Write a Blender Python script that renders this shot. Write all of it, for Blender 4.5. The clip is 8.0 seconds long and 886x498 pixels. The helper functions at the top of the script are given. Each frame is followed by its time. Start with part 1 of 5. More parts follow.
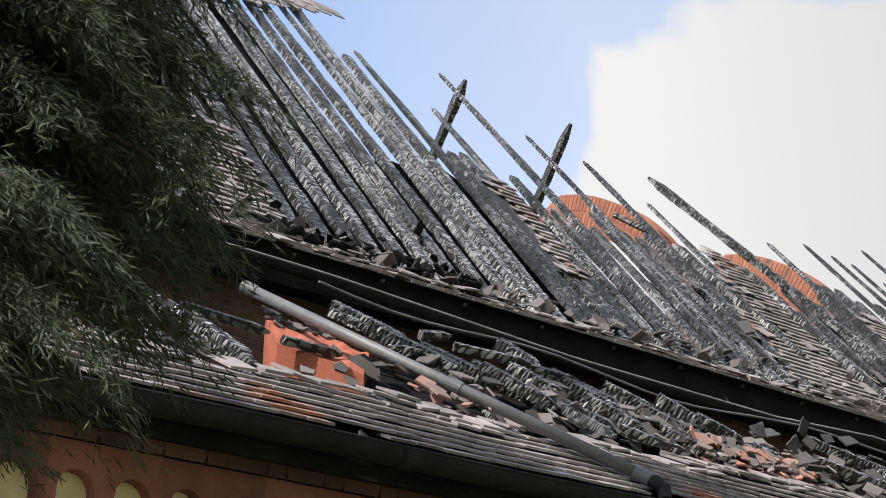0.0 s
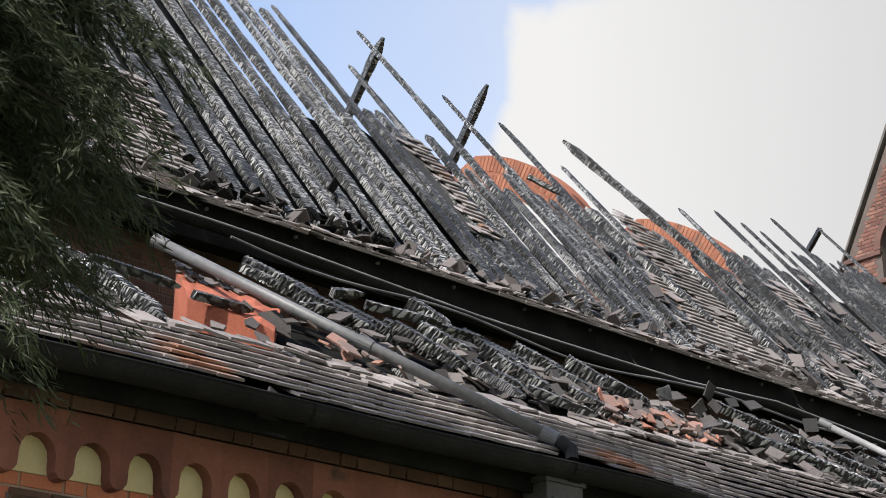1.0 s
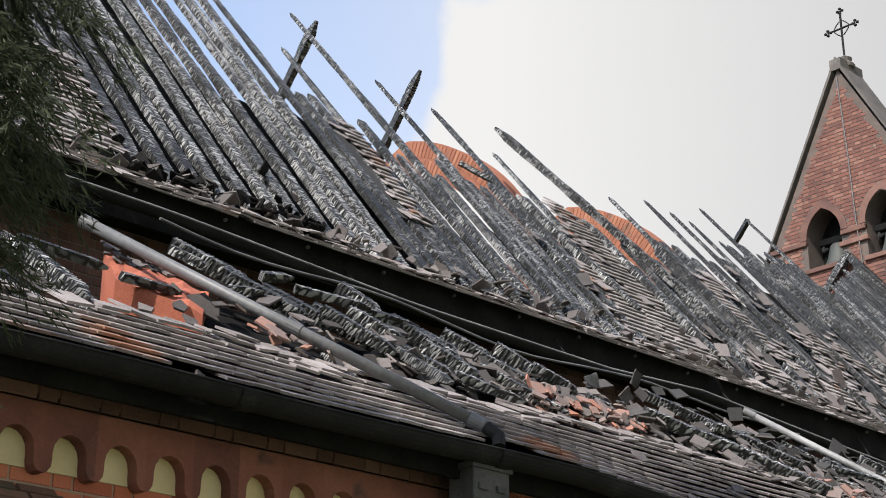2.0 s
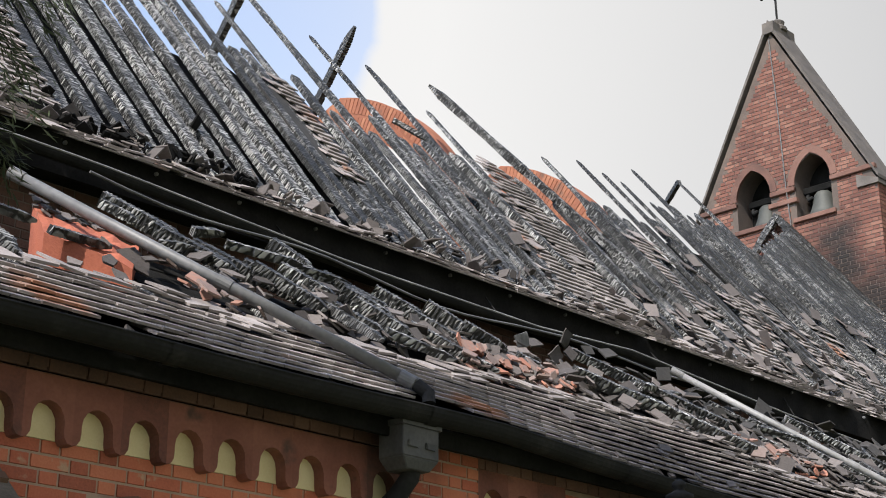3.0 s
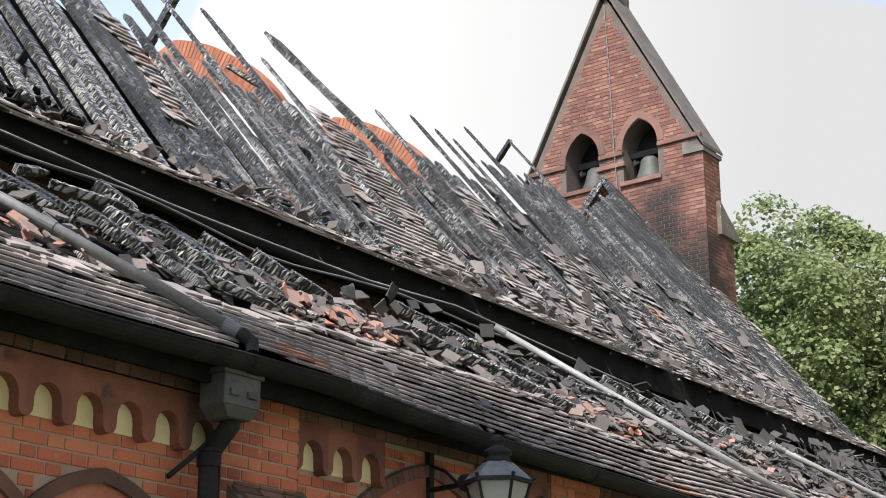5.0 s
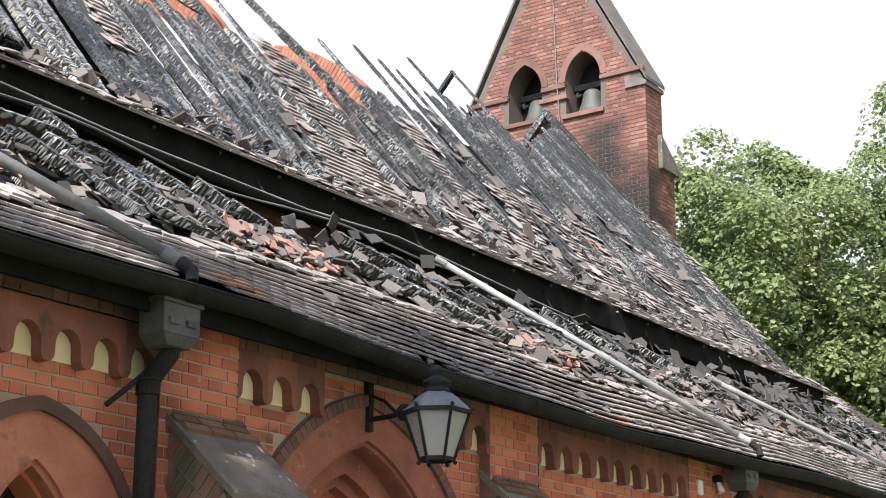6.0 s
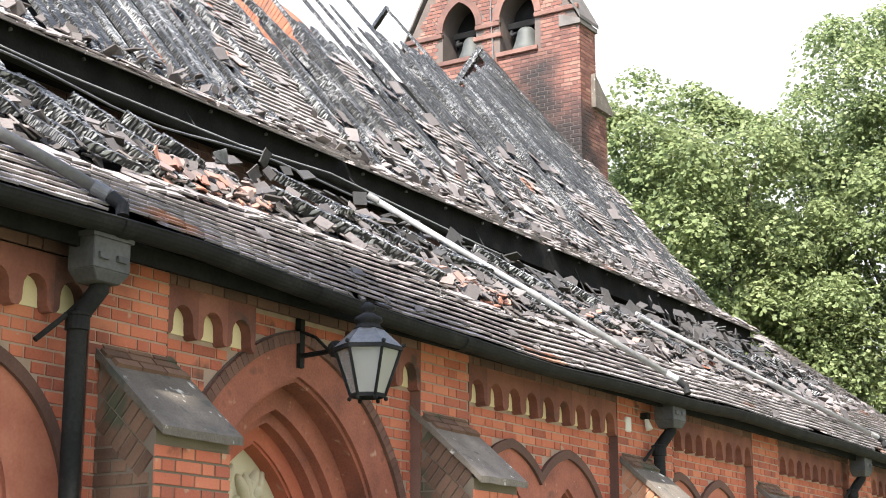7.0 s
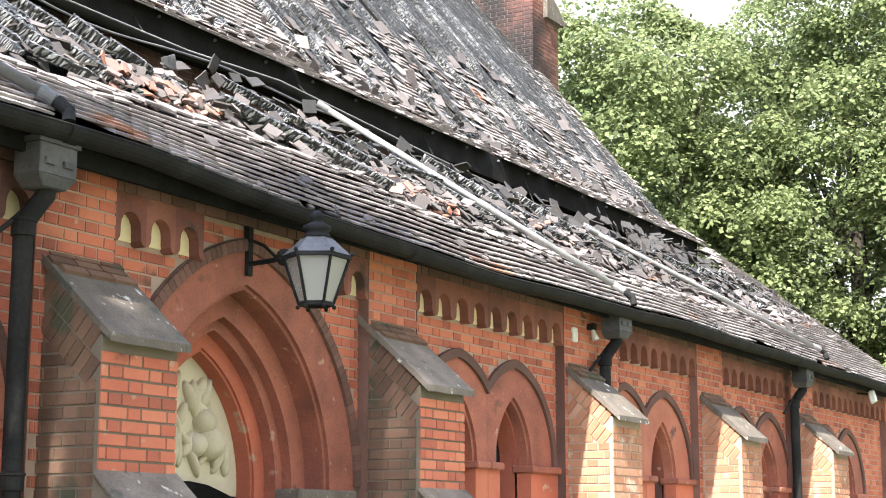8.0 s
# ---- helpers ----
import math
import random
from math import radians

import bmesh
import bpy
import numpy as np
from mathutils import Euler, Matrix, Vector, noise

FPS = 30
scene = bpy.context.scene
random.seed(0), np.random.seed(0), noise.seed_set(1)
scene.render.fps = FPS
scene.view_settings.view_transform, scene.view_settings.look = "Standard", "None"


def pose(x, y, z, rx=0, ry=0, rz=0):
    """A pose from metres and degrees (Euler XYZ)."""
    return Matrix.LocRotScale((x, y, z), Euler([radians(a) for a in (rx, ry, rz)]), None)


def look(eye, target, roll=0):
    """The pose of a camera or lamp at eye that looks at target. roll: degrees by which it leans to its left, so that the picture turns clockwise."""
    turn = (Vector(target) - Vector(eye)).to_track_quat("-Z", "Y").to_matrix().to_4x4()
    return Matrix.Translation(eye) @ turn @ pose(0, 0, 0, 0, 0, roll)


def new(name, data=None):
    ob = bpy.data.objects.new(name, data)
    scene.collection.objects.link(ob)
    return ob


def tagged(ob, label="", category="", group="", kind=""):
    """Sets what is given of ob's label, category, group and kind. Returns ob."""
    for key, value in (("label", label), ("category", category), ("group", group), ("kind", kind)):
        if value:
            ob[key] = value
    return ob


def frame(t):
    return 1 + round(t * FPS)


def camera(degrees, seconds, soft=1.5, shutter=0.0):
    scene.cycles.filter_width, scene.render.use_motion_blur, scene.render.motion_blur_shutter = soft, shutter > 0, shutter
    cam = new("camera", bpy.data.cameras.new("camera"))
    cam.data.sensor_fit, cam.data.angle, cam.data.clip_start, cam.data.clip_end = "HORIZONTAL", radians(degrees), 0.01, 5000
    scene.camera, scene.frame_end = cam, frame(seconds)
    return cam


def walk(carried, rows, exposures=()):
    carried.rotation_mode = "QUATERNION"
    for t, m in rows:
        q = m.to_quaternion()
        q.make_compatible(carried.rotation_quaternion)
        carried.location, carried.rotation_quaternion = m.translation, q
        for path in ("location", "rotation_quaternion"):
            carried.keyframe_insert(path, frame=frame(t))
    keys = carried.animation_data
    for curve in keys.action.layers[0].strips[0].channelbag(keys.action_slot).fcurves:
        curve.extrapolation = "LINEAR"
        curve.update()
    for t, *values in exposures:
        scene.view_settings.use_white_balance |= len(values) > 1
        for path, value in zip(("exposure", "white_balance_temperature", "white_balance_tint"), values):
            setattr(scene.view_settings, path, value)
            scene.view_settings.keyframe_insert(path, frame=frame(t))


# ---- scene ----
# ---- camera: stands on the lawn and pans along the church, 31 degrees wide ----
cam = camera(31.0, 8.0, soft=1.0)
EYE = (0.0, -6.562, 1.6)
# seconds, heading from the wall's line, pitch, lean to the left
PAN = [
    (0.0, 51.957, 23.498, 0.13), (0.5, 50.371, 22.730, 0.16), (1.0, 48.588, 22.030, 0.12),
    (1.5, 47.096, 22.333, -0.20), (1.7, 46.65, 22.07, -0.10), (2.8, 43.76, 20.18, -0.15), (3.0, 43.306, 19.997, -0.19),
    (3.5, 41.902, 19.826, 0.15), (4.0, 39.973, 19.408, 0.30), (4.5, 38.230, 18.761, 0.02),
    (4.7, 37.68, 18.60, 0.0), (5.8, 34.88, 16.50, -0.02), (6.0, 34.624, 15.804, -0.01), (6.5, 33.495, 14.693, 0.16),
    (7.0, 32.117, 13.552, -0.15), (7.5, 31.294, 12.099, -0.14), (8.0, 30.255, 10.311, 0.06),
]


def aim(heading, pitch):
    h, p = radians(heading), radians(pitch)
    return (EYE[0] + math.cos(h) * math.cos(p), EYE[1] + math.sin(h) * math.cos(p), EYE[2] + math.sin(p))


walk(cam, [(t, look(EYE, aim(h, p), r)) for t, h, p, r in PAN],
     exposures=[(0.0, 0.58), (1.5, 0.57), (3.5, 0.64), (4.5, 0.78), (6.0, 1.28), (6.5, 1.55), (7.0, 1.8), (8.0, 2.05)])

# ---- sky and sun ----
SUN_TO = Vector((-0.80, -0.17, 0.95)).normalized()
world = bpy.data.worlds.new("sky")
scene.world = world
world.use_nodes = True
wn, wl = world.node_tree.nodes, world.node_tree.links
wn.clear()
sky = wn.new("ShaderNodeTexSky")
sky.sky_type, sky.sun_disc = "NISHITA", False
sky.sun_elevation, sky.sun_rotation = math.asin(SUN_TO.z), math.atan2(SUN_TO.x, SUN_TO.y)
sky.air_density, sky.dust_density = 1.0, 1.2
geo = wn.new("ShaderNodeTexCoord")


def wmath(op, a, b=None, c=None):
    m = wn.new("ShaderNodeMath")
    m.operation = op
    for k, v in enumerate((a, b, c)):
        if v is None:
            continue
        if isinstance(v, (int, float)):
            m.inputs[k].default_value = v
        else:
            wl.new(v, m.inputs[k])
    return m.outputs[0]


# one bank of cumulus that fills the lower sky on this side, torn at its edges, under open blue
puff = wn.new("ShaderNodeTexNoise")
puff.inputs["Scale"].default_value, puff.inputs["Detail"].default_value, puff.inputs["Roughness"].default_value = 4.5, 7.0, 0.5
wl.new(geo.outputs["Generated"], puff.inputs["Vector"])
axis = wn.new("ShaderNodeSeparateXYZ")
wl.new(geo.outputs["Generated"], axis.inputs[0])
side = wmath("MULTIPLY_ADD", axis.outputs["X"], 0.745, wmath("MULTIPLY", axis.outputs["Y"], -0.667))
above = wmath("SUBTRACT", wmath("MAXIMUM", wmath("MULTIPLY_ADD", axis.outputs["X"], -0.32, 0.738), 0.435), axis.outputs["Z"])
edge = wmath("MINIMUM", side, above)
torn = wmath("MULTIPLY_ADD", puff.outputs["Fac"], 0.16, wmath("SUBTRACT", edge, 0.085))
cover = wn.new("ShaderNodeMapRange")
cover.inputs["From Min"].default_value, cover.inputs["From Max"].default_value = -0.012, 0.014
cover.interpolation_type = "SMOOTHSTEP"
wl.new(torn, cover.inputs["Value"])
haze = wn.new("ShaderNodeMapRange")
haze.inputs["From Min"].default_value, haze.inputs["From Max"].default_value, haze.inputs["To Max"].default_value = -0.28, 0.02, 0.55
wl.new(torn, haze.inputs["Value"])
veil = wmath("MAXIMUM", cover.outputs["Result"], haze.outputs["Result"])
tone = wn.new("ShaderNodeTexNoise")
tone.inputs["Scale"].default_value, tone.inputs["Detail"].default_value = 3.0, 3.0
wl.new(geo.outputs["Generated"], tone.inputs["Vector"])
cloudcol = wn.new("ShaderNodeMix")
cloudcol.data_type = "RGBA"
cloudcol.inputs["A"].default_value, cloudcol.inputs["B"].default_value = (0.42, 0.42, 0.425, 1), (0.60, 0.595, 0.59, 1)
base = wn.new("ShaderNodeMapRange")
base.inputs["From Min"].default_value, base.inputs["From Max"].default_value = 0.02, 0.33
wl.new(wmath("MULTIPLY_ADD", tone.outputs["Fac"], 0.08, wmath("SUBTRACT", 0.36, side)), base.inputs["Value"])
wl.new(base.outputs["Result"], cloudcol.inputs["Factor"])
gain = wn.new("ShaderNodeMix")
gain.data_type, gain.blend_type = "RGBA", "MULTIPLY"
gain.inputs["Factor"].default_value = 1.0
gain.inputs["B"].default_value = (0.205, 0.21, 0.22, 1)
wl.new(sky.outputs["Color"], gain.inputs["A"])
mixsky = wn.new("ShaderNodeMix")
mixsky.data_type = "RGBA"
wl.new(veil, mixsky.inputs["Factor"])
wl.new(gain.outputs["Result"], mixsky.inputs["A"])
wl.new(cloudcol.outputs["Result"], mixsky.inputs["B"])
back = wn.new("ShaderNodeBackground")
out = wn.new("ShaderNodeOutputWorld")
wl.new(mixsky.outputs["Result"], back.inputs["Color"])
wl.new(back.outputs["Background"], out.inputs["Surface"])
sun = new("sun", bpy.data.lights.new("sun", "SUN"))
sun.data.energy, sun.data.angle, sun.data.color = 4.6, radians(0.8), (1.0, 0.95, 0.87)
sun.matrix_world = look((0, 0, 60), Vector((0, 0, 60)) - SUN_TO)


# ---- materials ----
def material(name, colors, rough=0.8, metal=0.0, scale=6.0, fine=60.0, bump=0.3, bump_scale=None, vary=0.35, spots=None, dist=0.01, island=True, spec=0.4):
    """Two-scale noise between the colours, a per-piece tint, fine relief and optional spots (colour, cover, scale)."""
    m = bpy.data.materials.new(name)
    m.use_nodes = True
    n, l = m.node_tree.nodes, m.node_tree.links
    b = n["Principled BSDF"]
    b.inputs["Roughness"].default_value, b.inputs["Metallic"].default_value = rough, metal
    b.inputs["Specular IOR Level"].default_value = spec
    co = n.new("ShaderNodeNewGeometry")
    big, small = n.new("ShaderNodeTexNoise"), n.new("ShaderNodeTexNoise")
    for tex, s in ((big, scale), (small, fine)):
        tex.inputs["Scale"].default_value, tex.inputs["Detail"].default_value = s, 5.0
        l.new(co.outputs["Position"], tex.inputs["Vector"])
    info = n.new("ShaderNodeObjectInfo")
    total = n.new("ShaderNodeMath")
    total.operation = "MULTIPLY_ADD"
    total.inputs[1].default_value = 0.5
    l.new(small.outputs["Fac"], total.inputs[0])
    l.new(big.outputs["Fac"], total.inputs[2])
    rnd = n.new("ShaderNodeMath")
    rnd.operation = "ADD"
    l.new(info.outputs["Random"], rnd.inputs[0])
    if island:
        l.new(co.outputs["Random Per Island"], rnd.inputs[1])
    else:
        rnd.inputs[1].default_value = 0.5
    frac = n.new("ShaderNodeMath")
    frac.operation = "FRACT"
    l.new(rnd.outputs[0], frac.inputs[0])
    tot2 = n.new("ShaderNodeMath")
    tot2.operation = "MULTIPLY_ADD"
    tot2.inputs[1].default_value = vary
    l.new(frac.outputs[0], tot2.inputs[0])
    l.new(total.outputs[0], tot2.inputs[2])
    fac = n.new("ShaderNodeMapRange")
    fac.inputs["From Min"].default_value, fac.inputs["From Max"].default_value = 0.45 + 0.1 * vary, 1.05 + 0.9 * vary
    l.new(tot2.outputs[0], fac.inputs["Value"])
    cr = n.new("ShaderNodeValToRGB")
    els = cr.color_ramp.elements
    while len(els) < len(colors):
        els.new(0.5)
    for i, c in enumerate(colors):
        els[i].position = i / (len(colors) - 1)
        els[i].color = (*c, 1)
    l.new(fac.outputs["Result"], cr.inputs["Fac"])
    last = cr.outputs["Color"]
    for col, cover, sc in spots or ():
        sp = n.new("ShaderNodeTexNoise")
        sp.inputs["Scale"].default_value, sp.inputs["Detail"].default_value = sc, 6.0
        l.new(co.outputs["Position"], sp.inputs["Vector"])
        mr = n.new("ShaderNodeMapRange")
        mr.inputs["From Min"].default_value, mr.inputs["From Max"].default_value = 0.72 - 0.4 * cover, 0.80 - 0.4 * cover
        l.new(sp.outputs["Fac"], mr.inputs["Value"])
        mx = n.new("ShaderNodeMix")
        mx.data_type = "RGBA"
        mx.inputs["B"].default_value = (*col, 1)
        l.new(mr.outputs["Result"], mx.inputs["Factor"])
        l.new(last, mx.inputs["A"])
        last = mx.outputs["Result"]
    l.new(last, b.inputs["Base Color"])
    bp = n.new("ShaderNodeBump")
    bp.inputs["Strength"].default_value, bp.inputs["Distance"].default_value = bump, dist
    bt = n.new("ShaderNodeTexNoise")
    bt.inputs["Scale"].default_value, bt.inputs["Detail"].default_value = bump_scale or fine, 6.0
    l.new(co.outputs["Position"], bt.inputs["Vector"])
    l.new(bt.outputs["Fac"], bp.inputs["Height"])
    l.new(bp.outputs["Normal"], b.inputs["Normal"])
    return m


BRICK = material("red_brick", [(0.18, 0.055, 0.038), (0.43, 0.122, 0.07), (0.55, 0.205, 0.115)], 0.85, vary=0.7, scale=1.6, fine=90, bump=0.25,
                 spots=[((0.10, 0.05, 0.04), 0.25, 2.0), ((0.42, 0.27, 0.19), 0.2, 9.0)])
# paler copy of the brick, with sunlight put into it for the far buttresses
PALE_BRICK = material("sunlit_pale_brick", [(0.25, 0.10, 0.058), (0.37, 0.175, 0.10), (0.46, 0.28, 0.185)], 0.88, vary=0.6, scale=3.0, fine=80, bump=0.3,
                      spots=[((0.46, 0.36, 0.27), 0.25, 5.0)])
SOOT_BRICK = material("sooty_brick", [(0.04, 0.025, 0.022), (0.09, 0.045, 0.035), (0.16, 0.085, 0.065)], 0.9, vary=0.5, scale=2.5)
TOWER_BRICK = material("bellcote_brick", [(0.075, 0.032, 0.026), (0.155, 0.062, 0.045), (0.25, 0.13, 0.095)], 0.88, vary=0.6, scale=1.2, fine=70,
                       spots=[((0.26, 0.19, 0.14), 0.12, 5.0)])
COPING = material("dark_coping_stone", [(0.05, 0.045, 0.04), (0.10, 0.088, 0.08), (0.17, 0.15, 0.135)], 0.92, scale=3, fine=50, bump=0.4)
# algae with tree shade mixed into the colour, for the near buttresses
ALGAE_SHADE = material("algae_and_shade_brick", [(0.07, 0.042, 0.03), (0.14, 0.08, 0.054), (0.21, 0.125, 0.085)], 0.92, vary=0.5, scale=2.2, fine=70, spots=[((0.07, 0.07, 0.045), 0.35, 3.0)])
ALGAE_SHADE_MORTAR = material("algae_and_shade_mortar", [(0.10, 0.085, 0.062), (0.19, 0.155, 0.12)], 0.95, scale=3, fine=120, island=False)
DARKBRICK = material("dark_brick", [(0.06, 0.035, 0.03), (0.13, 0.065, 0.05), (0.2, 0.11, 0.085)], 0.88, vary=0.5, scale=3)
MORTAR = material("mortar", [(0.25, 0.17, 0.13), (0.42, 0.32, 0.255)], 0.95, scale=8, fine=200, island=False)
SOOT_MORTAR = material("sooty_mortar", [(0.06, 0.05, 0.045), (0.16, 0.12, 0.10)], 0.95, scale=3, fine=150, island=False)
TERRACOTTA = material("terracotta_moulding", [(0.15, 0.055, 0.04), (0.33, 0.112, 0.072), (0.44, 0.175, 0.112)], 0.82, scale=3.0, fine=60, bump=0.25, vary=0.4,
                      spots=[((0.10, 0.05, 0.04), 0.25, 3.0), ((0.42, 0.26, 0.19), 0.15, 9.0)])
CORBEL = material("dark_corbel_brick", [(0.085, 0.034, 0.028), (0.185, 0.068, 0.049), (0.27, 0.11, 0.078)], 0.85, scale=4.0, fine=60, bump=0.3, vary=0.5, spots=[((0.07, 0.04, 0.035), 0.25, 3.0)])
BUFF = material("buff_render", [(0.58, 0.48, 0.26), (0.76, 0.66, 0.42)], 0.9, scale=5, fine=120, bump=0.15)
STONE = material("lichened_stone", [(0.06, 0.05, 0.04), (0.125, 0.105, 0.086), (0.24, 0.205, 0.17)], 0.92, scale=4, fine=60, bump=0.5,
                 spots=[((0.55, 0.53, 0.48), 0.20, 11.0), ((0.07, 0.07, 0.06), 0.3, 6.0)])
CARVED = material("carved_limestone", [(0.42, 0.37, 0.26), (0.62, 0.56, 0.42)], 0.85, scale=6, fine=90, bump=0.2)
TILE = material("clay_roof_tile", [(0.10, 0.088, 0.084), (0.215, 0.19, 0.182), (0.36, 0.322, 0.31)], 0.8, vary=0.3, scale=1.8, fine=40, bump=0.3,
                spots=[((0.24, 0.12, 0.075), 0.22, 1.4)])
RUBBLE = material("sooty_tile_rubble", [(0.026, 0.023, 0.022), (0.082, 0.071, 0.067), (0.18, 0.155, 0.146)], 0.85, vary=0.9, scale=2.5, fine=50, bump=0.4)
NEWTILE = material("orange_broken_tile", [(0.07, 0.06, 0.056), (0.19, 0.14, 0.125), (0.40, 0.14, 0.075)], 0.8, vary=0.9, scale=1.5, fine=40)
ORANGE = material("heat_reddened_brick", [(0.26, 0.075, 0.045), (0.42, 0.125, 0.07), (0.50, 0.20, 0.125)], 0.85, vary=0.5, scale=3, fine=60,
                  spots=[((0.10, 0.06, 0.05), 0.2, 3.0)])
ARCH_BRICK = material("orange_arch_brick", [(0.17, 0.062, 0.036), (0.28, 0.105, 0.058), (0.36, 0.17, 0.095)], 0.85, vary=0.5, scale=3, fine=60, spots=[((0.12, 0.07, 0.05), 0.2, 2.0)])


def char_material(name, mid_grey, ash_grey):
    """Alligator char: black cracks across the grain round ash-grey scales, laid along the rafters' slope."""
    m = bpy.data.materials.new(name)
    m.use_nodes = True
    n, l = m.node_tree.nodes, m.node_tree.links
    b = n["Principled BSDF"]
    b.inputs["Roughness"].default_value, b.inputs["Specular IOR Level"].default_value = 0.6, 0.5
    g = n.new("ShaderNodeNewGeometry")
    turn = n.new("ShaderNodeMapping")
    turn.inputs["Rotation"].default_value = (-radians(51.0), 0, 0.0)
    stretch = n.new("ShaderNodeVectorMath")
    stretch.operation = "MULTIPLY"
    stretch.inputs[1].default_value = (9.5, 50.0, 9.5)
    warp = n.new("ShaderNodeTexNoise")
    warp.inputs["Scale"].default_value = 14.0
    bend = n.new("ShaderNodeVectorMath")
    bend.operation = "MULTIPLY_ADD"
    bend.inputs[1].default_value = (0.022, 0.022, 0.022)
    l.new(g.outputs["Position"], warp.inputs["Vector"])
    l.new(warp.outputs["Color"], bend.inputs[0])
    l.new(g.outputs["Position"], bend.inputs[2])
    info = n.new("ShaderNodeObjectInfo")
    shift = n.new("ShaderNodeVectorMath")
    shift.operation = "MULTIPLY_ADD"
    shift.inputs[1].default_value = (37.0, 53.0, 29.0)
    l.new(info.outputs["Random"], shift.inputs[0])
    l.new(bend.outputs[0], shift.inputs[2])
    l.new(shift.outputs[0], turn.inputs["Vector"])
    l.new(turn.outputs["Vector"], stretch.inputs[0])
    scales, cell = n.new("ShaderNodeTexVoronoi"), n.new("ShaderNodeTexVoronoi")
    scales.feature, cell.feature = "DISTANCE_TO_EDGE", "F1"
    for v in (scales, cell):
        v.inputs["Scale"].default_value = 1.0
        v.inputs["Randomness"].default_value = 0.7
        l.new(stretch.outputs[0], v.inputs["Vector"])
    lum = n.new("ShaderNodeSeparateColor")
    l.new(cell.outputs["Color"], lum.inputs[0])
    big = n.new("ShaderNodeTexNoise")
    big.inputs["Scale"].default_value, big.inputs["Detail"].default_value = 1.7, 5.0
    l.new(g.outputs["Position"], big.inputs["Vector"])
    patch = n.new("ShaderNodeMapRange")
    patch.inputs["From Min"].default_value, patch.inputs["From Max"].default_value = 0.32, 0.68
    l.new(big.outputs["Fac"], patch.inputs["Value"])
    ash = n.new("ShaderNodeMath")
    ash.operation = "MULTIPLY_ADD"
    ash.inputs[1].default_value = 0.55
    half = n.new("ShaderNodeMath")
    half.operation = "MULTIPLY"
    half.inputs[1].default_value = 0.70
    l.new(patch.outputs["Result"], half.inputs[0])
    l.new(lum.outputs[0], ash.inputs[0])
    own = n.new("ShaderNodeMath")
    own.operation = "MULTIPLY_ADD"
    own.inputs[1].default_value = 0.34
    l.new(info.outputs["Random"], own.inputs[0])
    l.new(half.outputs[0], own.inputs[2])
    dim = n.new("ShaderNodeMath")
    dim.operation = "SUBTRACT"
    dim.inputs[1].default_value = 0.17
    l.new(own.outputs[0], dim.inputs[0])
    l.new(dim.outputs[0], ash.inputs[2])
    ramp = n.new("ShaderNodeValToRGB")
    e = ramp.color_ramp.elements
    e[0].position, e[0].color = 0.15, (0.03, 0.03, 0.03, 1)
    e[1].position, e[1].color = 1.0, (ash_grey, ash_grey * 0.99, ash_grey * 0.97, 1)
    mid = e.new(0.62)
    mid.color = (mid_grey, mid_grey * 0.99, mid_grey * 0.975, 1)
    l.new(ash.outputs[0], ramp.inputs["Fac"])
    crack = n.new("ShaderNodeMapRange")
    crack.inputs["From Min"].default_value, crack.inputs["From Max"].default_value = 0.08, 0.24
    l.new(scales.outputs["Distance"], crack.inputs["Value"])
    mx = n.new("ShaderNodeMix")
    mx.data_type = "RGBA"
    mx.inputs["A"].default_value = (0.008, 0.008, 0.008, 1)
    l.new(crack.outputs["Result"], mx.inputs["Factor"])
    l.new(ramp.outputs["Color"], mx.inputs["B"])
    l.new(mx.outputs["Result"], b.inputs["Base Color"])
    bp = n.new("ShaderNodeBump")
    bp.inputs["Strength"].default_value, bp.inputs["Distance"].default_value = 0.8, 0.012
    l.new(crack.outputs["Result"], bp.inputs["Height"])
    l.new(bp.outputs["Normal"], b.inputs["Normal"])
    return m


CHAR = char_material("charred_timber", 0.21, 0.56)
SOOTY = char_material("soot_covered_timber", 0.085, 0.30)
# near-black of sooty wood, also of sheets that stand in for shade
BLACK = material("soot_and_shade_black", [(0.003, 0.003, 0.003), (0.007, 0.007, 0.0068), (0.018, 0.017, 0.0165)], 0.95, spec=0.1, scale=3, fine=30, bump=0.5, island=False)
FELT = material("scorched_felt", [(0.015, 0.015, 0.015), (0.035, 0.033, 0.032), (0.07, 0.06, 0.055)], 0.9, scale=2.5, fine=25, bump=0.6, island=False)
IRON = material("black_cast_iron", [(0.008, 0.008, 0.008), (0.015, 0.015, 0.015), (0.032, 0.031, 0.03)], 0.8, spec=0.15, scale=4, fine=40, bump=0.1, vary=0.1)
GREYPIPE = material("grey_painted_pipe", [(0.055, 0.056, 0.058), (0.10, 0.10, 0.102), (0.16, 0.16, 0.16)], 0.5, scale=3, fine=30, bump=0.1, vary=0.1)
PALEPIPE = material("pale_scorched_pipe", [(0.12, 0.118, 0.115), (0.20, 0.197, 0.193), (0.32, 0.315, 0.31)], 0.5, scale=3, fine=30, bump=0.1, vary=0.1)
LEAD = material("grey_lead", [(0.05, 0.05, 0.05), (0.11, 0.11, 0.111), (0.19, 0.19, 0.19)], 0.6, scale=5, fine=40, bump=0.2)
HOPPER = material("dull_grey_iron", [(0.022, 0.022, 0.023), (0.05, 0.05, 0.051), (0.09, 0.089, 0.088)], 0.7, scale=5, fine=40, bump=0.2)
BRONZE = material("bell_bronze", [(0.035, 0.037, 0.034), (0.075, 0.078, 0.07)], 0.65, metal=0.2, scale=4, fine=30, bump=0.1)
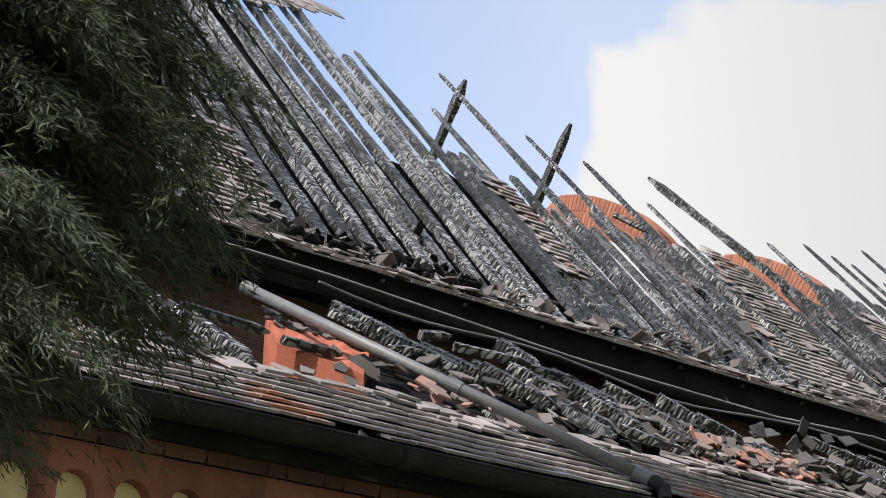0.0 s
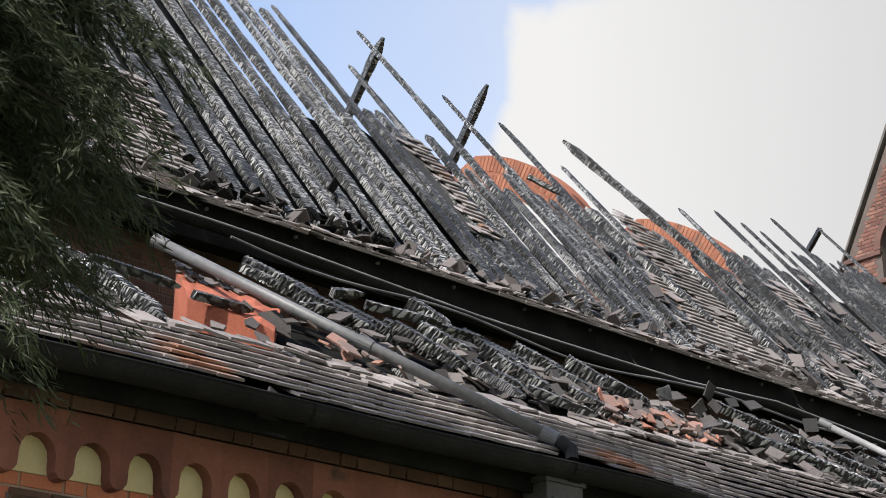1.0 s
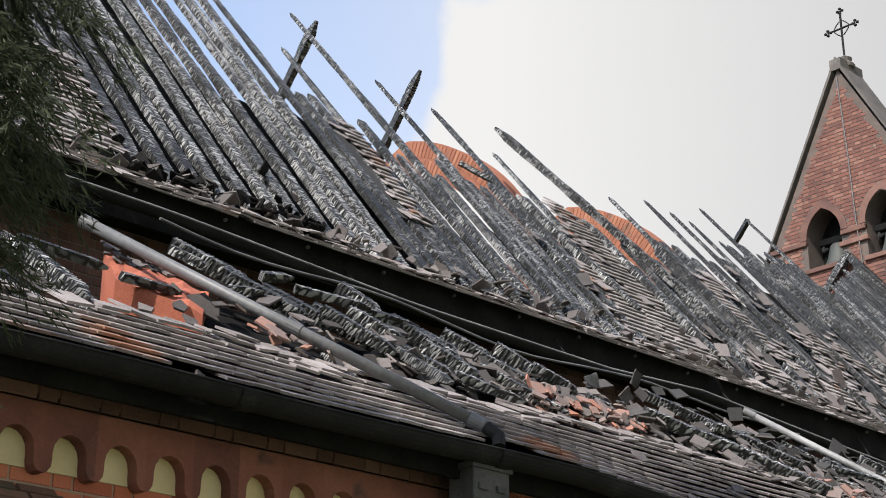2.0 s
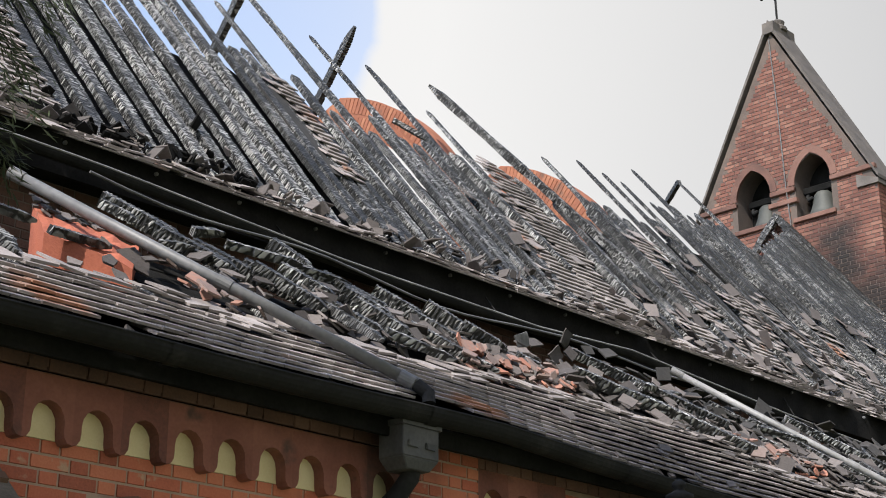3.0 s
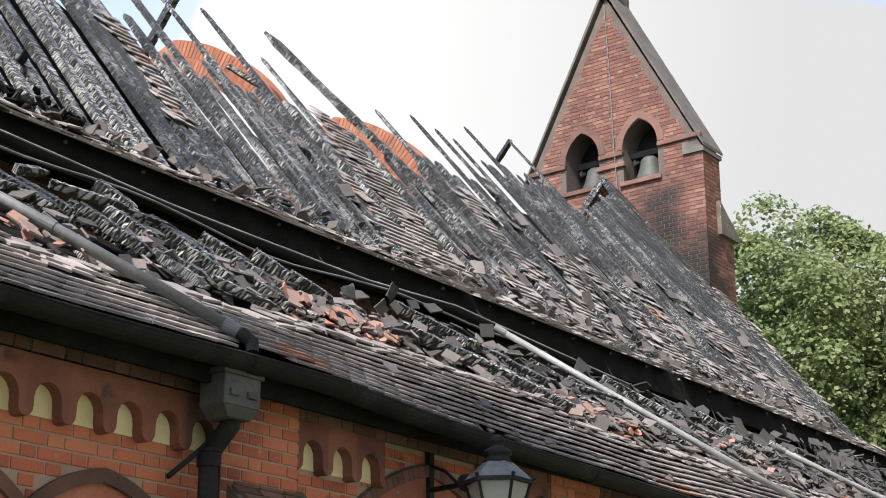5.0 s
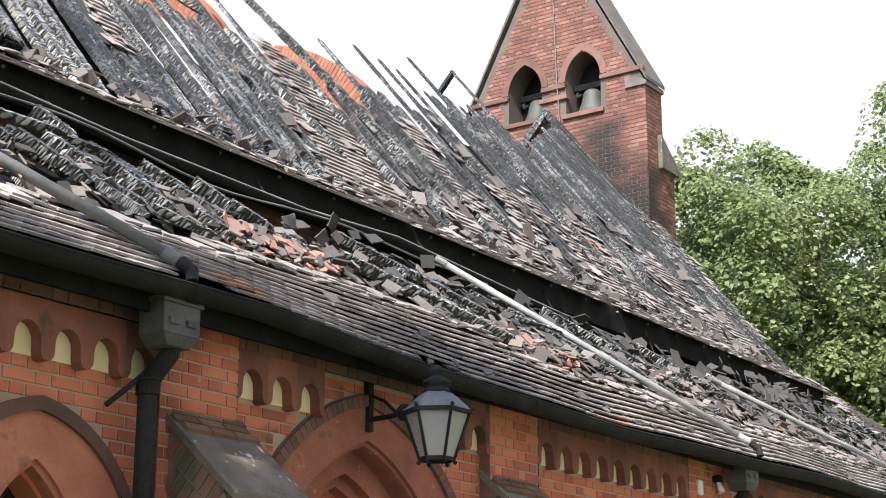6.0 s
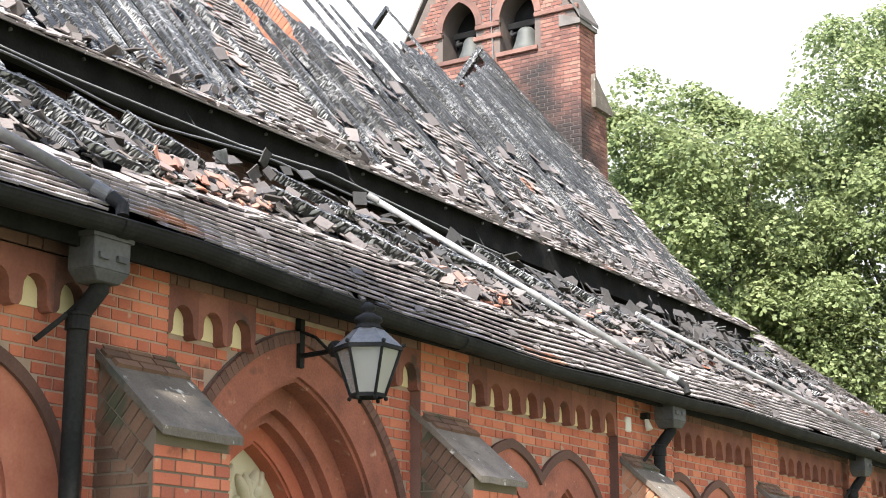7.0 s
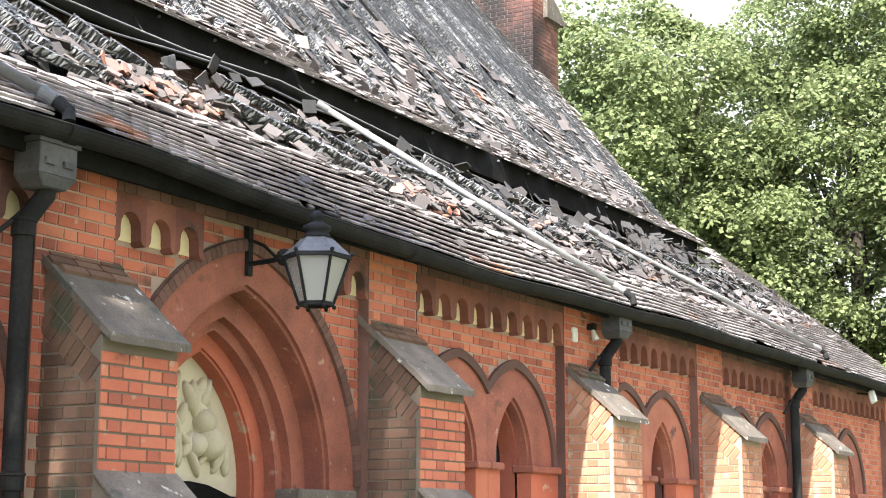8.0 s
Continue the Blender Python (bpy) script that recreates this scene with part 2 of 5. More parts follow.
WHITE = material("white_plastic", [(0.6, 0.6, 0.58), (0.78, 0.78, 0.76)], 0.5, scale=10, fine=60, bump=0.05)
GRASS = material("lawn_grass", [(0.09, 0.10, 0.05), (0.15, 0.16, 0.085), (0.22, 0.21, 0.13)], 0.9, scale=0.6, fine=30, bump=0.6)
DARKGLASS = material("dark_leaded_glass", [(0.008, 0.01, 0.012), (0.02, 0.024, 0.028)], 0.12, scale=4, fine=20, bump=0.1, island=False, spec=0.6)
BARK = material("tree_bark", [(0.03, 0.025, 0.02), (0.08, 0.065, 0.05)], 0.95, scale=6, fine=50, bump=0.8)


def leaf_material(name, dark, mid, light, through_light=0.35):
    m = material(name, [dark, mid, light], 0.75, scale=0.5, fine=4.0, vary=0.45, bump=0.05, spec=0.25)
    n, l = m.node_tree.nodes, m.node_tree.links
    b = n["Principled BSDF"]
    tr = n.new("ShaderNodeBsdfTranslucent")
    l.new(b.inputs["Base Color"].links[0].from_socket, tr.inputs["Color"])
    mx = n.new("ShaderNodeMixShader")
    mx.inputs["Fac"].default_value = through_light
    l.new(b.outputs["BSDF"], mx.inputs[1])
    l.new(tr.outputs["BSDF"], mx.inputs[2])
    l.new(mx.outputs["Shader"], n["Material Output"].inputs["Surface"])
    return m


LEAF = leaf_material("broad_leaf", (0.088, 0.12, 0.05), (0.195, 0.235, 0.10), (0.30, 0.33, 0.175), 0.45)
CONIFER = leaf_material("conifer_spray", (0.022, 0.028, 0.015), (0.05, 0.062, 0.033), (0.10, 0.12, 0.065), 0.3)
glass = bpy.data.materials.new("lantern_glass")
glass.use_nodes = True
gb = glass.node_tree.nodes["Principled BSDF"]
gb.inputs["Transmission Weight"].default_value, gb.inputs["Roughness"].default_value, gb.inputs["IOR"].default_value = 0.65, 0.22, 1.35
gb.inputs["Base Color"].default_value = (0.55, 0.54, 0.51, 1)


def soot_shade_stain(m, centre, radius):
    """A stain of soot, or of soot and painted shadow, that spreads unevenly round a point of the wall."""
    n, l = m.node_tree.nodes, m.node_tree.links
    b = n["Principled BSDF"]
    g = n.new("ShaderNodeNewGeometry")
    d = n.new("ShaderNodeVectorMath")
    d.operation = "DISTANCE"
    d.inputs[1].default_value = centre
    l.new(g.outputs["Position"], d.inputs[0])
    t = n.new("ShaderNodeTexNoise")
    t.inputs["Scale"].default_value, t.inputs["Detail"].default_value = 1.6, 6.0
    l.new(g.outputs["Position"], t.inputs["Vector"])
    s = n.new("ShaderNodeMath")
    s.operation = "MULTIPLY_ADD"
    s.inputs[1].default_value = 1.6
    l.new(t.outputs["Fac"], s.inputs[0])
    l.new(d.outputs["Value"], s.inputs[2])
    r = n.new("ShaderNodeMapRange")
    r.inputs["From Min"].default_value, r.inputs["From Max"].default_value, r.inputs["To Min"].default_value, r.inputs["To Max"].default_value = radius + 0.4, radius + 1.2, 0.92, 0.0
    l.new(s.outputs[0], r.inputs["Value"])
    x = n.new("ShaderNodeMix")
    x.data_type = "RGBA"
    x.inputs["B"].default_value = (0.012, 0.011, 0.011, 1)
    l.new(b.inputs["Base Color"].links[0].from_socket, x.inputs["A"])
    l.new(r.outputs["Result"], x.inputs["Factor"])
    l.new(x.outputs["Result"], b.inputs["Base Color"])


# round the first hopper: a soot streak with the hopper's shadow painted in
for m in (BRICK, CORBEL, DARKBRICK, BUFF):
    soot_shade_stain(m, (6.42, -0.1, 3.62), 0.22)
# soot from the fire on the bellcote's face
for y, z, r in ((7.45, 12.0, 0.30), (7.05, 11.3, 0.45), (6.7, 10.6, 0.65), (6.5, 9.8, 0.75)):
    soot_shade_stain(TOWER_BRICK, (25.41, y, z), r)


# ---- building tools ----
def part(name, bm, mat, parent=None, label=""):
    me = bpy.data.meshes.new(name)
    bm.normal_update()
    bm.to_mesh(me)
    bm.free()
    me.materials.append(mat)
    ob = new(name, me)
    ob.parent = parent
    if label:
        ob["label"] = label
    return ob


def piece(name, me, parent, m):
    ob = new(name, me)
    ob.parent = parent
    ob.matrix_basis = m
    return ob


def smooth(ob):
    for p in ob.data.polygons:
        p.use_smooth = True
    return ob


def thing(name, label, category, at=(0, 0, 0), group="", kind=""):
    e = new(name)
    e.location = at
    e.empty_display_size = 0.2
    return tagged(e, label, category, group, kind)


def hexa(bm, pts):
    """Eight corners: bottom ring of four, then top ring of four."""
    v = [bm.verts.new(p) for p in pts]
    for q in ((3, 2, 1, 0), (4, 5, 6, 7), (0, 1, 5, 4), (1, 2, 6, 5), (2, 3, 7, 6), (3, 0, 4, 7)):
        bm.faces.new([v[i] for i in q])
    return v


def box(bm, x0, x1, y0, y1, z0, z1):
    return hexa(bm, [(x0, y0, z0), (x1, y0, z0), (x1, y1, z0), (x0, y1, z0), (x0, y0, z1), (x1, y0, z1), (x1, y1, z1), (x0, y1, z1)])


def prism(bm, poly, axis, a, b):
    """Extrudes a 2D outline along x (poly is y, z) or y (poly is x, z)."""
    def at(p, s):
        return (s, p[0], p[1]) if axis == "x" else (p[0], s, p[1])
    lo, hi = [bm.verts.new(at(p, a)) for p in poly], [bm.verts.new(at(p, b)) for p in poly]
    n = len(poly)
    bm.faces.new(lo[::-1])
    bm.faces.new(hi)
    for i in range(n):
        bm.faces.new((lo[i], lo[(i + 1) % n], hi[(i + 1) % n], hi[i]))
    bmesh.ops.recalc_face_normals(bm, faces=bm.faces[:])


def bevelled(bm, w=0.01, seg=1):
    bmesh.ops.bevel(bm, geom=bm.edges[:], offset=w, segments=seg, affect="EDGES", clamp_overlap=True)
    return bm


def tube(bm, pts, r, sides=12, caps=True, arc=None):
    """A pipe along points; arc=(a0, a1) in degrees leaves it open like a gutter (0 is sideways, 270 is down)."""
    rings = []
    pts = [Vector(p) for p in pts]
    for i, p in enumerate(pts):
        d = (pts[min(i + 1, len(pts) - 1)] - pts[max(i - 1, 0)]).normalized()
        ref = Vector((0, 0, 1)) if abs(d.z) < 0.95 else Vector((0, 1, 0))
        side = d.cross(ref).normalized()
        up = side.cross(d)
        rr = r[i] if isinstance(r, (list, tuple)) else r
        count = sides if arc is None else sides + 1
        ring = []
        for k in range(count):
            a = 2 * math.pi * k / sides if arc is None else radians(arc[0] + (arc[1] - arc[0]) * k / sides)
            ring.append(bm.verts.new(p + side * (rr * math.cos(a)) + up * (rr * math.sin(a))))
        rings.append(ring)
    for a, b in zip(rings, rings[1:]):
        for k in range(len(a) if arc is None else len(a) - 1):
            bm.faces.new((a[k], a[(k + 1) % len(a)], b[(k + 1) % len(a)], b[k]))
    if caps and arc is None:
        bm.faces.new(rings[0][::-1])
        bm.faces.new(rings[-1])
    return rings


def lathe(bm, profile, at=(0, 0, 0), sides=20):
    """profile: radius, height."""
    rings = [[bm.verts.new((at[0] + r * math.cos(2 * math.pi * k / sides), at[1] + r * math.sin(2 * math.pi * k / sides), at[2] + z)) for k in range(sides)] for r, z in profile]
    for a, b in zip(rings, rings[1:]):
        for k in range(sides):
            bm.faces.new((a[k], a[(k + 1) % sides], b[(k + 1) % sides], b[k]))
    bm.faces.new(rings[0][::-1])
    bm.faces.new(rings[-1])


def mesh_from(name, verts, faces, mat):
    me = bpy.data.meshes.new(name)
    me.from_pydata(verts, [], faces)
    me.materials.append(mat)
    me.update()
    return me


def charred(p, q, w, h, rng, up=(0, 0, 1), step=0.02, point=0.25, thin=0.0):
    """A burnt timber from p to q: cracked into cross ridges, thinned unevenly, and burnt to a point at q."""
    p, q = Vector(p), Vector(q)
    d = (q - p)
    length = d.length
    d.normalize()
    side = d.cross(Vector(up)).normalized()
    top = side.cross(d)
    n = max(4, int(length / step))
    verts, faces = [], []
    seed = rng.random() * 100
    shape = [(-1, -1), (0, -1.02), (1, -1), (1.02, 0), (1, 1), (0, 1.0), (-1, 1), (-1.02, 0)]
    for i in range(n + 1):
        s = i * length / n
        slow = 1 + 0.16 * noise.noise(Vector((seed, s * 1.6, 0))) - 0.12 * abs(noise.noise(Vector((seed, s * 4.5, 3))))
        end = min(1.0, 0.35 + (length - s) / point) if point else 1.0
        bend = 0.03 * noise.noise(Vector((seed, s * 0.5, 9)))
        for k, (a, b) in enumerate(shape):
            groove = 1 - (0.05 + 0.08 * rng.random() if i % 2 else 0.0) - 0.05 * rng.random()
            f = slow * groove * end * (1 - thin * (s / length) ** 1.5)
            verts.append(p + d * s + side * (bend + a * w / 2 * f) + top * (b * h / 2 * f))
    for i in range(n):
        for k in range(8):
            a, b = i * 8 + k, i * 8 + (k + 1) % 8
            faces.append((a, b, b + 8, a + 8))
    faces.append(tuple(range(7, -1, -1)))
    faces.append(tuple(range(n * 8, n * 8 + 8)))
    return verts, faces


def timber(name, p, q, w, h, rng, parent=None, label="", mat=None, **kw):
    v, f = charred(p, q, w, h, rng, **kw)
    ob = new(name, mesh_from(name, v, f, mat or CHAR))
    ob.parent = parent
    if label:
        ob["label"] = label
    return ob



# ---- plan: x runs along the south wall, y into the church ----
WEST = 25.78                      # far gable end
AISLE = radians(37.0)             # aisle roof pitch
EAVE = (-0.33, 3.88)              # aisle eave (y, z)
NAVE = radians(51.0)              # nave roof pitch
RIDGE = (8.44, 12.735)
NEAVE = (3.27, 6.62)              # nave eave (y, z)
KICK = 3.85                       # below this y the nave roof is laid flatter
X0 = -3.0


def aisle_z(y):
    return EAVE[1] + (y - EAVE[0]) * math.tan(AISLE)


def nave_z(y):
    zk = RIDGE[1] - (RIDGE[0] - KICK) * math.tan(NAVE)
    if y >= KICK:
        return zk + (y - KICK) * math.tan(NAVE)
    return zk + (y - KICK) * (zk - NEAVE[1]) / (KICK - NEAVE[0])


def interp(x, table):
    for (x0, v0), (x1, v1) in zip(table, table[1:]):
        if x <= x1:
            return v0 + (v1 - v0) * max(0.0, (x - x0) / (x1 - x0))
    return table[-1][1]


rng = random.Random(11)

# ground to the horizon
bm = bmesh.new()
bmesh.ops.create_grid(bm, x_segments=40, y_segments=40, size=600)
for v in bm.verts:
    v.co.z = 0.0
ground = part("ground", bm, GRASS)
tagged(ground, "mown churchyard lawn round the burnt church", "lawn", kind="structure")

# ---- walls ----
SPAN = 3.39
CAPX = [7.23 + SPAN * i for i in range(5)]
DOOR = (8.59, 1.41)               # centre x and outer half-width of the door arch


def pointed(cx, spring, half, rise, n=14):
    """Outline points of a pointed arch from its left springing over the top to the right one."""
    r = (half * half + rise * rise) / (2 * half)
    out = []
    a_end = math.asin(min(1.0, rise / r))
    for i in range(n + 1):
        a = a_end * i / n
        out.append((cx - half + r - r * math.cos(a), spring + r * math.sin(a)))
    left = out[:]
    return left + [(2 * cx - x, z) for x, z in reversed(left[:-1])]


wall_south = thing("wall_south", "red brick aisle wall with corbelled arches under the eaves", "wall", kind="structure")


def holed(name, outline, holes, y0, y1, mat, parent, label=""):
    """A wall slab in x-z with openings that go through it, from y0 (outer face) to y1."""
    bm = bmesh.new()
    edges = []
    for loop in [outline] + holes:
        vs = [bm.verts.new((x, y0, z)) for x, z in loop]
        edges += [bm.edges.new((vs[i], vs[(i + 1) % len(vs)])) for i in range(len(vs))]
    bmesh.ops.triangle_fill(bm, edges=edges, use_beauty=True, use_dissolve=False)
    got = bmesh.ops.extrude_face_region(bm, geom=bm.faces[:])
    for v in [g for g in got["geom"] if isinstance(g, bmesh.types.BMVert)]:
        v.co.y = y1
    bmesh.ops.recalc_face_normals(bm, faces=bm.faces[:])
    return part(name, bm, mat, parent, label)


def holed_x(name, outline, holes, x0, x1, mat, parent, label=""):
    """The same for a wall that faces along x; outlines are y, z."""
    bm = bmesh.new()
    edges = []
    for loop in [outline] + holes:
        vs = [bm.verts.new((x0, y, z)) for y, z in loop]
        edges += [bm.edges.new((vs[i], vs[(i + 1) % len(vs)])) for i in range(len(vs))]
    bmesh.ops.triangle_fill(bm, edges=edges, use_beauty=True, use_dissolve=False)
    got = bmesh.ops.extrude_face_region(bm, geom=bm.faces[:])
    for v in [g for g in got["geom"] if isinstance(g, bmesh.types.BMVert)]:
        v.co.x = x1
    bmesh.ops.recalc_face_normals(bm, faces=bm.faces[:])
    return part(name, bm, mat, parent, label)


# window pairs: centres of the arched surrounds in each bay
WINDOWS = [4.70, 5.71, 11.47, 12.48, 14.86, 15.87, 18.25, 19.26, 21.64, 22.65]
WIN_HALF, WIN_SPRING, WIN_RISE = 0.80, 2.25, 0.92
door_hole = [(DOOR[0] - 1.2, 0.02)] + pointed(DOOR[0], 1.95, 1.2, 1.46, 18) + [(DOOR[0] + 1.2, 0.02)]
win_holes = [[(c - 0.45, 1.2)] + pointed(c, WIN_SPRING, 0.45, 0.68, 10) + [(c + 0.45, 1.2)] for c in WINDOWS]
holed("masonry", [(X0, 0.0), (WEST - 0.1, 0.0), (WEST - 0.1, 3.84), (X0, 3.84)], [door_hole] + win_holes, 0.0, 0.45, MORTAR, wall_south, "mortar and backing of the brick wall")

# corbel table under the eaves: buff panels, small arches on corbels, pilaster strips between the bays
PITCH = 0.282
BAYS = [(X0 + 0.3, 1.9, 0), (2.57, 6.51, 0), (7.17, 9.98, 1), (10.68, 13.32, 0), (14.55, 16.67, 0), (17.47, 19.95, 0), (20.85, 24.45, 0)]


def arch_unit():
    h, z0, z1, zt = PITCH / 2, 3.385, 3.475, 3.70
    w = 0.092
    poly = [(-h, zt), (-h, z0 - 0.012), (-w - 0.022, z0 - 0.006), (-w - 0.004, z0 + 0.02), (-w, z0 + 0.05), (-w, z1)]
    poly += [(-w * math.cos(a), z1 + 0.098 * math.sin(a)) for a in [math.pi * k / 8 for k in range(1, 8)]]
    poly += [(w, z1), (w, z0 + 0.05), (w + 0.004, z0 + 0.02), (w + 0.022, z0 - 0.006), (h, z0 - 0.012), (h, zt)]
    bm = bmesh.new()
    prism(bm, poly[::-1], "y", -0.092, 0.0)
    return bm


arch_ob = part("corbel_arch", arch_unit(), CORBEL, wall_south)
bm = bmesh.new()
box(bm, -PITCH / 2, PITCH / 2, -0.012, 0.0, 3.40, 3.62)
panel_ob = part("panel", bm, BUFF, wall_south, "buff rendered panel")
first = True
for x0, x1, door in BAYS:
    n = int(round((x1 - x0) / PITCH))
    for i in range(n):
        x = x0 + (i + 0.5) * (x1 - x0) / n
        if door and abs(x - DOOR[0]) < 0.60:
            continue
        if first:
            arch_ob.location.x = panel_ob.location.x = x
            arch_ob.scale.x = panel_ob.scale.x = (x1 - x0) / n / PITCH
            first = False
            continue
        fit_x = Matrix.Translation((x, 0, -0.03 if x1 < 7 else 0)) @ Matrix.Diagonal(((x1 - x0) / n / PITCH, 1, 1, 1))
        piece("corbel_arch", arch_ob.data, wall_south, fit_x)
        piece("panel", panel_ob.data, wall_south, fit_x)["label"] = "buff rendered panel"
    # cornice in dark brick, with the eaves' shadow put into its colour
    bm = bmesh.new()
    box(bm, x0, x1, -0.095, 0.0, 3.702, 3.84)
    part("cornice", bm, DARKBRICK, wall_south)
# strips between bays
edges = [X0] + [v for b in BAYS for v in b[:2]] + [WEST - 0.1]
for a, b in zip(edges[::2], edges[1::2]):
    if b - a > 0.05:
        bm = bmesh.new()
        box(bm, a, b, -0.09, 0.0, 0.0, 3.838)
        part("pilaster", bm, MORTAR, wall_south)
        for x in (a, b):
            bm = bmesh.new()
            box(bm, x - 0.004, x + 0.004, -0.096, 0.0, 0.0, 3.836)
            part("return", bm, DARKBRICK, wall_south)

# door arch: four receding moulded orders round a carved tympanum
doorway = thing("door_1", "deeply moulded red brick pointed doorway with a carved stone tympanum", "doorway", (DOOR[0], 0, 0), kind="structure")


def arch_ring(name, half_o, rise_o, half_i, rise_i, y0, y1, mat, parent, cx=0.0, spring=1.95, foot=0.0, round_edge=0.0):
    o = [(cx - half_o, foot)] + pointed(cx, spring, half_o, rise_o, 18) + [(cx + half_o, foot)]
    i = [(cx - half_i, foot)] + pointed(cx, spring, half_i, rise_i, 18) + [(cx + half_i, foot)]
    bm = bmesh.new()
    n = len(o)
    vs = [[bm.verts.new((p[0], y, p[1])) for p in loop] for loop, y in ((o, y1), (o, y0), (i, y0), (i, y1))]
    for k in range(n - 1):
        for a, b in ((0, 1), (1, 2), (2, 3), (3, 0)):
            bm.faces.new((vs[a][k], vs[a][k + 1], vs[b][k + 1], vs[b][k]))
    bmesh.ops.recalc_face_normals(bm, faces=bm.faces[:])
    if round_edge:
        es = [e for e in bm.edges if all(v in set(vs[2]) for v in e.verts)]
        bmesh.ops.bevel(bm, geom=es, offset=round_edge, segments=4, affect="EDGES")
    ob = part(name, bm, mat, parent)
    return ob


arch_ring("hood_bed", 1.41, 1.68, 1.32, 1.57, -0.012, 0.0, SOOT_MORTAR, doorway)
arch_ring("outer_order", 1.335, 1.585, 0.99, 1.32, -0.014, 0.20, TERRACOTTA, doorway, round_edge=0.03)
arch_ring("middle_order", 1.00, 1.33, 0.74, 1.06, 0.18, 0.40, TERRACOTTA, doorway, round_edge=0.08)
arch_ring("inner_order", 0.75, 1.07, 0.60, 0.92, 0.36, 0.58, BRICK, doorway, round_edge=0.02)
bm = bmesh.new()
prism(bm, [(-0.62, 1.9)] + [(x, z) for x, z in pointed(0, 1.95, 0.62, 0.94, 14)] + [(0.62, 1.9)], "y", 0.50, 0.60)
part("tympanum", bm, CARVED, doorway, "pale carved limestone tympanum")
bm = bmesh.new()
prism(bm, [(-0.6, 1.6), (0.6, 1.6), (0.6, 1.84), (0.42, 1.91), (0.2, 1.97), (0, 1.99), (-0.2, 1.97), (-0.42, 1.91), (-0.6, 1.84)], "y", 0.44, 0.49)
part("lintel", bm, BLACK, doorway, "dark arched door head")
# carved relief: one plain statue mass with drapery folds
bm = bmesh.new()
rr = random.Random(5)
for k in range(60):
    x, z = rr.uniform(-0.52, 0.52), rr.uniform(2.14, 2.76)
    if abs(x) > 0.56 - max(0, z - 2.2) * 0.78:
        continue
    m = Matrix.Translation((x, 0.49, z)) @ Euler((0, rr.uniform(-0.9, 0.9), 0)).to_matrix().to_4x4() @ Matrix.Diagonal((rr.uniform(0.025, 0.05), 0.05, rr.uniform(0.07, 0.16), 1))
    bmesh.ops.create_icosphere(bm, subdivisions=2, radius=1, matrix=m)
for x, z, r in ((0.16, 2.56, 0.06), (0.18, 2.40, 0.10), (0.24, 2.26, 0.13), (0.10, 2.24, 0.09)):
    bmesh.ops.create_icosphere(bm, subdivisions=2, radius=r, matrix=Matrix.Translation((x, 0.48, z)))
smooth(part("relief", bm, CARVED, doorway, "worn carved relief of a seated form"))
for s in (-1, 1):
    bm = bmesh.new()
    box(bm, s * 0.97 - 0.36, s * 0.97 + 0.36, -0.05, 0.18, 1.87, 1.95)
    part("impost", bevelled(bm, 0.015), STONE, doorway, "pale stone impost block")
bm = bmesh.new()
box(bm, -0.66, 0.66, 0.52, 0.60, 0, 1.9)
part("door_leaf", bm, BLACK, doorway)

# windows: moulded brick pointed surrounds, leaded glass, brick sill
def trimmed(ob, x, keep_left):
    """Cuts a mesh off where it meets the neighbouring arch."""
    bm = bmesh.new()
    bm.from_mesh(ob.data)
    bmesh.ops.bisect_plane(bm, geom=bm.verts[:] + bm.edges[:] + bm.faces[:], plane_co=(x, 0, 0), plane_no=(1 if keep_left else -1, 0, 0), clear_outer=True)
    bm.to_mesh(ob.data)
    bm.free()


for i, c in enumerate(WINDOWS):
    w = thing("window", "pointed lancet window with a broad red brick surround", "window", (c, 0, 0), "aisle windows", "structure")
    # the two arches of a pair meet in a valley half way between them
    mid, left = ((WINDOWS[i + 1] - c) / 2, True) if i % 2 == 0 else ((WINDOWS[i - 1] - c) / 2, False)
    trimmed(arch_ring("hood_mould", WIN_HALF, WIN_RISE, 0.73, 0.84, -0.035, 0.0, DARKBRICK, w, spring=WIN_SPRING, foot=2.25), mid, left)
    trimmed(arch_ring("surround", 0.735, 0.845, 0.31, 0.55, -0.006, 0.14, TERRACOTTA, w, spring=WIN_SPRING, foot=1.3, round_edge=0.03), mid, left)
    arch_ring("reveal", 0.40, 0.66, 0.29, 0.52, 0.12, 0.32, BRICK, w, spring=WIN_SPRING, foot=1.3)
    bm = bmesh.new()
    prism(bm, [(-0.32, 1.3)] + pointed(0, WIN_SPRING, 0.32, 0.56, 8) + [(0.32, 1.3)], "y", 0.29, 0.31)
    part("pane", bm, DARKGLASS, w, "dark leaded glass")
    for k in range(-2, 3):
        bm = bmesh.new()
        tube(bm, [(k * 0.1, 0.285, 1.35), (k * 0.1, 0.285, WIN_SPRING + 0.42 - abs(k) * 0.13)], 0.006, 6)
        part("lead_came", bm, LEAD, w)
    for s in (-1, 1):
        x0, x1 = sorted((s * 0.27, s * min(0.84, abs(mid) - 0.004 if (s > 0) == left else 0.84)))
        bm = bmesh.new()
        box(bm, x0, x1, -0.06, 0.16, 2.185, 2.25)
        part("sill", bevelled(bm, 0.012), TERRACOTTA, w, "moulded brick impost")
        bm = bmesh.new()
        box(bm, x0 + (0.02 if s > 0 else 0), x1 - (0.02 if s < 0 else 0), -0.02, 0.14, 1.2, 2.185)
        part("jamb", bm, BRICK, w)

